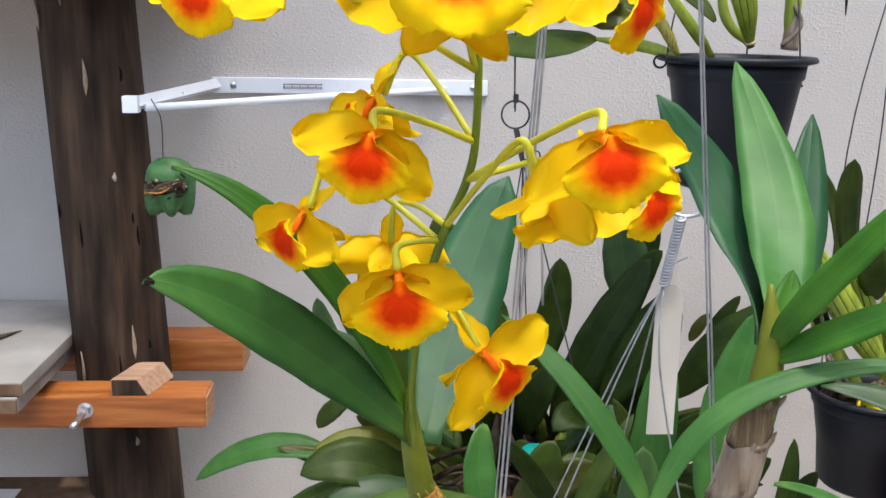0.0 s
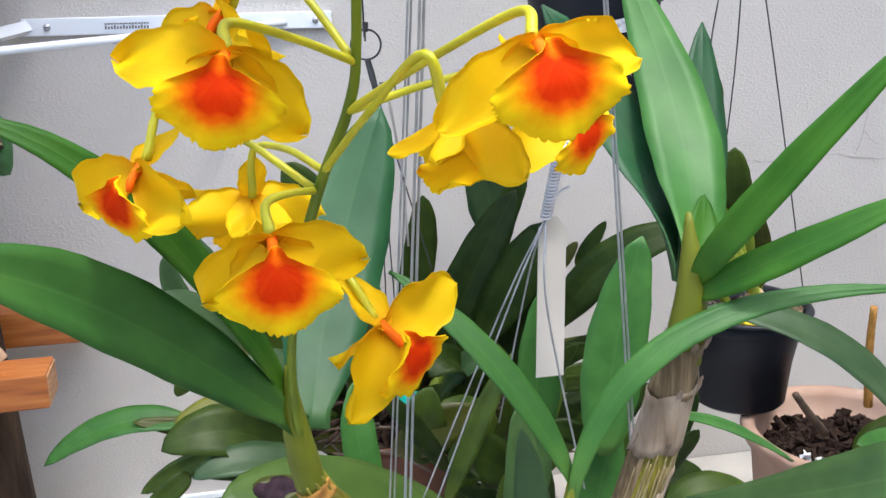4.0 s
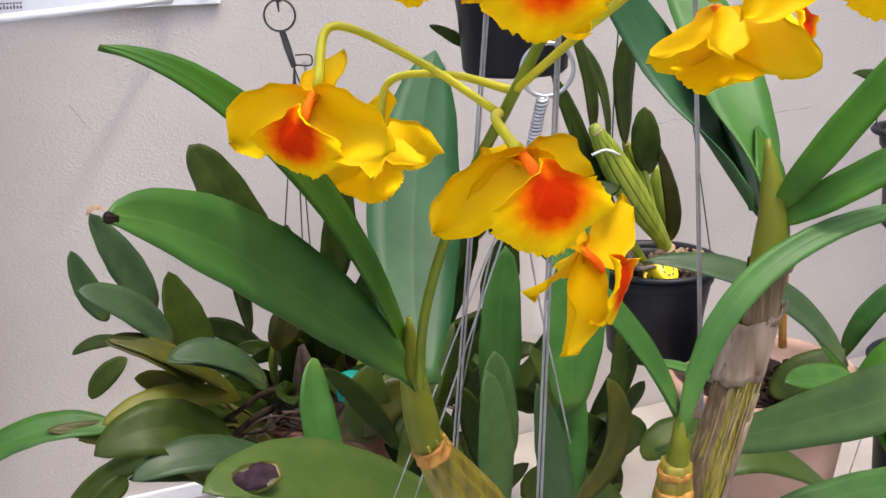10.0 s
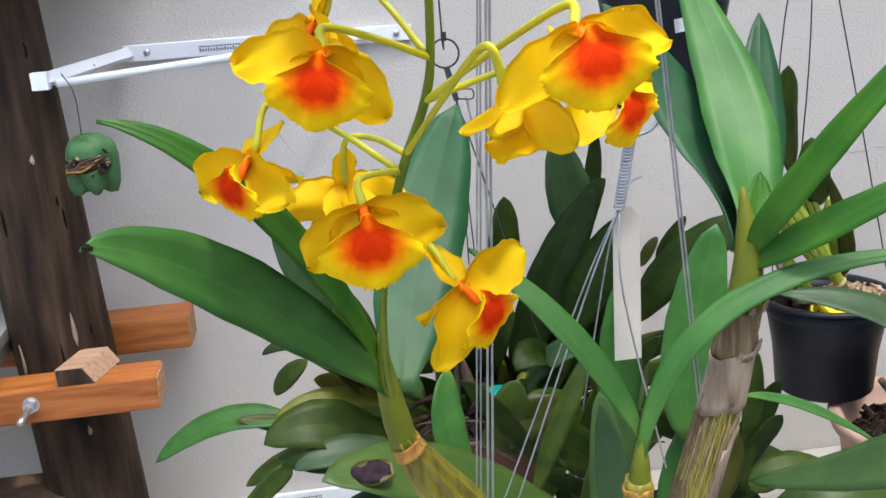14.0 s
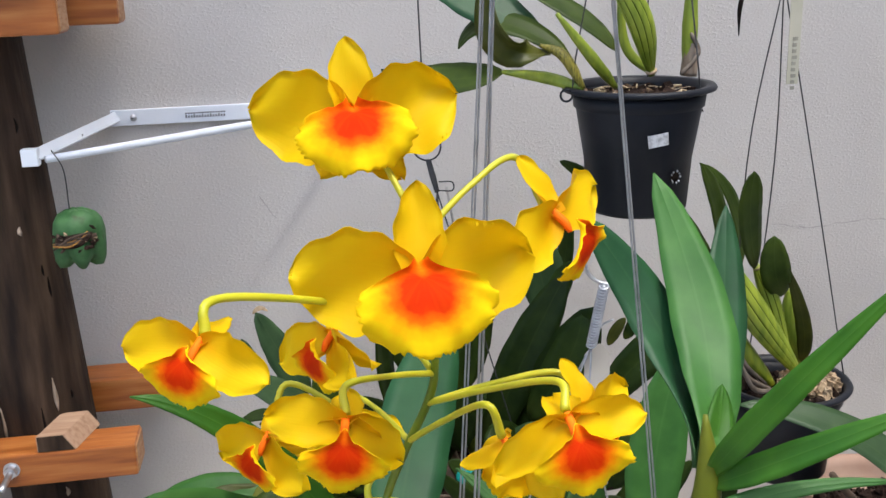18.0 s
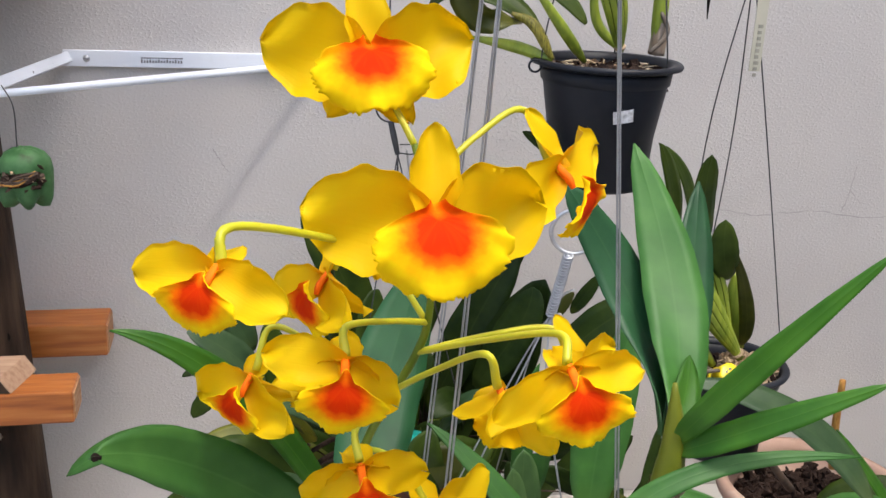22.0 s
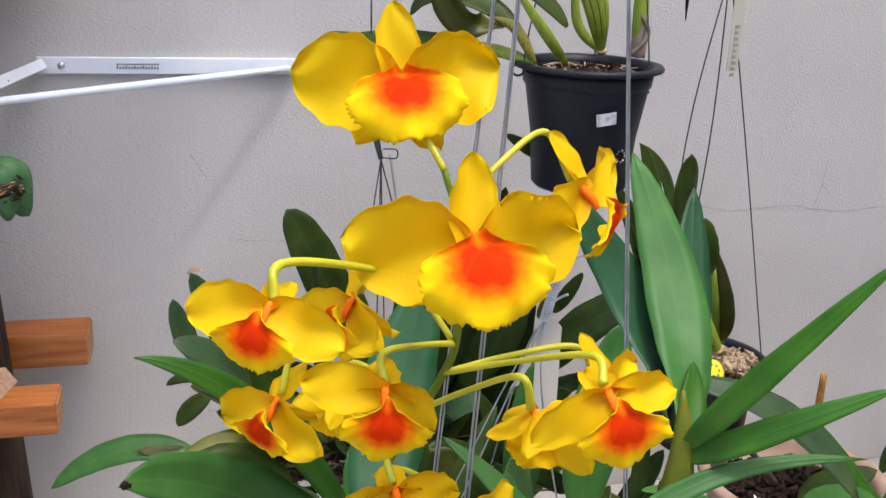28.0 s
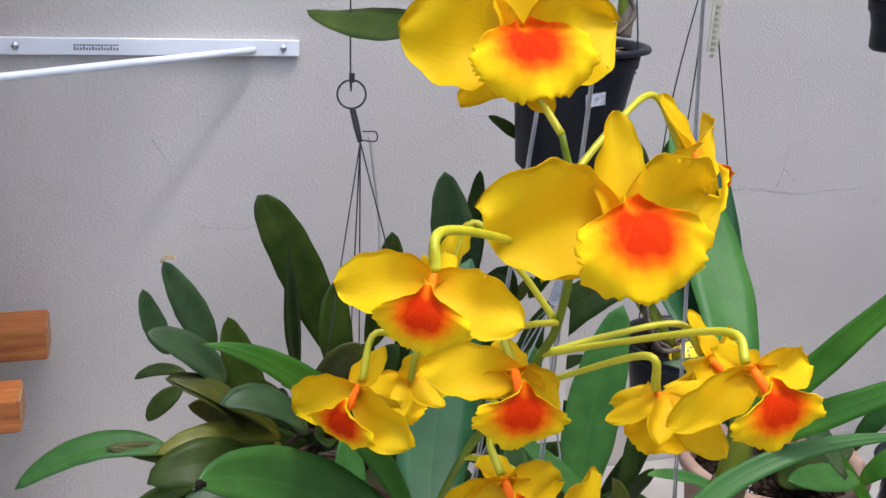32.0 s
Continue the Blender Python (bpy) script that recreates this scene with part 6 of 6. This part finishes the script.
def lip_mesh(seed):
    """The lip: a narrow orange claw under the column that opens into a broad frilled fan; v grows away from the red blotch."""
    rnd = random.Random(seed)
    bm = bmesh.new()
    uv = bm.loops.layers.uv.new("leaf")
    nr, nc, half = 28, 36, 0.0150
    outline = ((0.0, 0.10), (0.10, 0.18), (0.20, 0.50), (0.30, 0.82), (0.42, 0.97), (0.56, 1.0), (0.70, 0.98), (0.82, 0.92), (0.92, 0.82), (1.0, 0.70))
    ph = rnd.random() * 6.28
    sides = {-1: [rnd.uniform(-1, 1) for _ in range(nr + 1)], 1: [rnd.uniform(-1, 1) for _ in range(nr + 1)]}
    foot = [rnd.uniform(-1, 1) for _ in range(nc + 1)]
    rows, place = [], {}
    for i in range(nr + 1):
        s = i / nr
        k = max(n for n in range(len(outline) - 1) if outline[n][0] <= s)
        (s0, w0), (s1, w1) = outline[k], outline[k + 1]
        w = w0 + (w1 - w0) * (s - s0) / (s1 - s0)
        row = []
        for j in range(nc + 1):
            x = j / nc * 2 - 1
            rim = max(abs(x), s) ** 5 * min(1.0, s * 3)
            tooth = sides[1 if x > 0 else -1][i] * max(0.0, abs(x) - 0.86) * 0.42 * min(1.0, s * 2.5)
            px = x * w * half * (1 + tooth)
            py = 0.0090 - 0.0262 * s - 0.0007 * foot[j] * max(0.0, s - 0.93) / 0.07 + 0.0014 * x * x * s + 0.0040 * x * x * max(0.0, s - 0.6) / 0.4
            a = math.atan2(px, 0.004 - py)
            pz = 0.0062 * math.sin(1.57 * min(1.0, s / 0.5)) - 0.0150 * max(0.0, s - 0.58) ** 2 - 0.0042 * x * x * max(0.0, s - 0.25)
            pz += 0.0040 * x * x * (1 - s) ** 2 + 0.0011 * math.sin(8 * a + ph) * rim + 0.0006 * math.sin(19 * a + 2 * ph) * rim
            v = bm.verts.new((px, py, pz))
            d = math.hypot(x * w / 0.68, (s - 0.45) / (0.33 if s > 0.45 else 0.66))
            d += 0.20 * math.exp(-(x * w / 0.09) ** 2) * max(0.0, min(1.0, (0.66 - s) / 0.16))
            place[v] = (a / 6.283 + 0.5, min(0.98, 0.05 + 0.56 * d))
            row.append(v)
        rows.append(row)
    under = [[bm.verts.new(v.co - Vector((0, 0, 0.0005))) for v in row] for row in rows]
    for i in range(nr):
        for j in range(nc):
            f = bm.faces.new((rows[i][j], rows[i + 1][j], rows[i + 1][j + 1], rows[i][j + 1]))
            for lp in f.loops:
                lp[uv].uv = place[lp.vert]
            f = bm.faces.new((under[i][j], under[i][j + 1], under[i + 1][j + 1], under[i + 1][j]))
            for lp in f.loops:
                lp[uv].uv = (0.5, 0.9)
    ring = [(i, 0) for i in range(nr)] + [(nr, j) for j in range(nc)] + [(i, nc) for i in range(nr, 0, -1)] + [(0, j) for j in range(nc, 0, -1)]
    for (i, j), (k, m) in zip(ring, ring[1:] + ring[:1]):
        for lp in bm.faces.new((rows[k][m], rows[i][j], under[i][j], under[k][m])).loops:
            lp[uv].uv = (0.5, 0.95)
    me = bpy.data.meshes.new("lip")
    bm.to_mesh(me)
    bm.free()
    me.materials.append(M_LIP)
    me.polygons.foreach_set("use_smooth", [True] * len(me.polygons))
    return me


PETALS = [petal_mesh(0.0265, 0.0225, -0.10, 0.55, 60 + i, belly=1.12) for i in range(4)]
SEPALS = [petal_mesh(0.0212, 0.0108, -0.10, 0.60, 70 + i, belly=1.0) for i in range(4)]
ARMS = [petal_mesh(0.0280, 0.0182, -0.18, 0.48, 64 + i, belly=1.06) for i in range(4)]
LATERALS = [petal_mesh(0.0215, 0.0115, -0.20, 0.62, 80 + i) for i in range(4)]
LIPS = [lip_mesh(90 + i) for i in range(4)]
COLUMN = bpy.data.meshes.new("column")
cb = tube([(0, 0.0004, -0.004), (0, 0.0002, 0.0015), (0, -0.0008, 0.0052)], [0.0015, 0.0015, 0.0015, 0.0008], n=10, sides=12)
cb.to_mesh(COLUMN)
cb.free()
COLUMN.materials.append(M_COLUMN)
COLUMN.polygons.foreach_set("use_smooth", [True] * len(COLUMN.polygons))
COLUMN_LOW = bpy.data.meshes.new("column")
cb = tube([(0, -0.0002, -0.004), (0, -0.0020, 0.0012), (0, -0.0044, 0.0040)], [0.0014, 0.0013, 0.0013, 0.0008], n=10, sides=12)
cb.to_mesh(COLUMN_LOW)
cb.free()
COLUMN_LOW.materials.append(M_COLUMN)
COLUMN_LOW.polygons.foreach_set("use_smooth", [True] * len(COLUMN_LOW.polygons))
MAIN_INV = Matrix.Translation(-main.location)


def flower(centre, facing, scale, fork, roll=0.0, seed=0, droop=0.0, arch=0.010, nod=0.0, wing=76, bib=0.0, bow=0.0, bell=0.0, wide=1.0, lean=0.0):
    """One flower: five petals and sepals round a column, the lip below, and the stalk that carries it from the stem."""
    rnd = random.Random(seed)
    d = Vector(facing).normalized()
    z = d
    x = Vector((0, 0, 1)).cross(z).normalized()
    y = z.cross(x)
    rot = Matrix((x, y, z)).transposed().to_4x4() @ Matrix.Rotation(radians(roll), 4, "Z")
    m = Matrix.Translation(centre) @ rot @ Matrix.Scale(scale, 4)
    ob = new("flower", COLUMN_LOW if bib else COLUMN)
    ob.parent = main
    ob.matrix_parent_inverse = MAIN_INV
    ob.matrix_basis = m
    tagged(ob, "yellow flower with an orange-red heart")

    def sub(name, me, angle, tilt, lift=0.0, grow=1.0, wide=1.0, twist=0.0):
        o = new(name, me)
        o.parent = ob
        o.matrix_basis = Matrix.Translation((0, 0, lift)) @ Matrix.Rotation(radians(angle), 4, "Z") @ Matrix.Rotation(radians(tilt), 4, "X") @ Matrix.Rotation(radians(twist), 4, "Y") @ Matrix.Diagonal((grow * wide, grow, grow, 1))
        return o
    j = lambda a: rnd.uniform(-a, a)
    sub("sepal", rnd.choice(SEPALS), 0 + j(5), -8 + j(6) + droop * 0.4 - nod + bell, -0.0006)
    for a in (wing, -wing):
        sub("petal", rnd.choice(ARMS if bib else PETALS), a + lean + j(5), -4 + j(6) + droop, 0.0, wide=wide if bib else 1.0, twist=math.copysign(30, a) if bib else 0.0)
    sub("sepal", rnd.choice(LATERALS), 146 + j(5), -14 + j(6) + bell * 0.7, -0.0020, 0.92)
    sub("sepal", rnd.choice(LATERALS), -146 + j(5), -14 + j(6) + bell * 0.7, -0.0020, 0.92)
    lo = sub("lip", rnd.choice(LIPS), j(4), -6 + j(4) - bow, 0.0015, 0.84 if bib else 0.92)
    lo.matrix_basis = Matrix.Translation((0, -0.0012 - bib, 0.0022 + bib * 0.35)) @ lo.matrix_basis @ Matrix.Diagonal((1.10 if bib else 1.0, 0.92 if bib else 0.84, 1, 1))
    tagged(lo, "frilled lip with an orange-red throat")
    back = Vector(centre) - d * 0.006 * scale
    fk = Vector(fork)
    far = back - d * 0.010 * scale + Vector((0, 0, arch))
    part("flower_stalk", tube([fk, fk.lerp(far, 0.5) + Vector((0, 0, arch * 0.25)), far, back], [0.0011, 0.0010, 0.0011, 0.0014], n=22, sides=8), M_PEDICEL, main)
    return ob


FK = [Vector(p) for p in ((0.009, 0.338, 1.400), (0.014, 0.320, 1.428), (0.016, 0.316, 1.434), (0.022, 0.310, 1.450), (0.0235, 0.304, 1.463), (0.023, 0.298, 1.485), (0.020, 0.296, 1.510), (0.016, 0.296, 1.522))]
# at the top of the spray
flower((0.003, 0.298, 1.545), (-0.06, -1, 0.10), 1.20, FK[7], 3, 1, arch=0.002, wing=80, bow=26)
flower((0.0145, 0.256, 1.509), (0.02, -1, 0.06), 1.27, FK[5], 0, 2, arch=0.004, wing=82, bow=22)
flower((0.0660, 0.3050, 1.5120), (0.74, -0.56, -0.30), 1.04, FK[6], 10, 3, droop=14, arch=0.012, nod=38, wing=92, bib=0.005)
flower((-0.0405, 0.2290, 1.5080), (-0.45, -0.85, -0.10), 0.70, FK[5], -4, 12, droop=22, arch=0.006, nod=84, wing=98, bib=0.004)
# round its middle
flower((-0.0070, 0.2600, 1.4695), (-0.12, -1, -0.10), 0.88, FK[4], -4, 4, droop=-4, arch=0.004, nod=76, wing=114, bib=0.0042, wide=0.88, lean=-18)
flower((-0.0090, 0.3170, 1.4740), (-0.80, -0.50, -0.34), 0.92, FK[4], 8, 5, droop=34, arch=0.010, nod=80, wing=100, bib=0.004, bell=20)
flower((0.0520, 0.2450, 1.4715), (0.0, -1, -0.06), 0.94, FK[3], 10, 6, droop=0, arch=0.004, nod=80, wing=112, bib=0.0042, wide=0.68, lean=8)
flower((0.0715, 0.2900, 1.4520), (0.62, -0.80, -0.22), 0.84, FK[3], 10, 13, droop=14, arch=0.006, nod=40, wing=100, bib=0.004)
flower((0.0410, 0.2700, 1.4530), (0.58, 0.22, -0.76), 0.80, FK[2], 0, 7, droop=40, arch=0.005, nod=0, wing=96, bib=0.0035, bell=38, wide=0.8)
# at its foot
flower((-0.0330, 0.3265, 1.4345), (-0.68, -0.62, -0.42), 0.90, FK[1], 0, 8, droop=32, arch=0.010, nod=80, wing=104, bib=0.004, bell=0)
flower((0.0005, 0.2770, 1.4265), (0.03, -1, -0.10), 0.97, FK[1], 2, 9, droop=-6, arch=0.004, nod=80, wing=120, bib=0.0045, wide=0.78, lean=6)
flower((0.0300, 0.3010, 1.3945), (0.66, -0.66, -0.28), 0.92, FK[0], 14, 10, droop=24, arch=0.008, nod=60, wing=104, bib=0.004, lean=20)
flower((-0.003, 0.372, 1.414), (-0.15, 0.85, -0.45), 0.85, FK[2], 0, 11, droop=20, arch=0.012, nod=55, wing=98, bib=0.006)
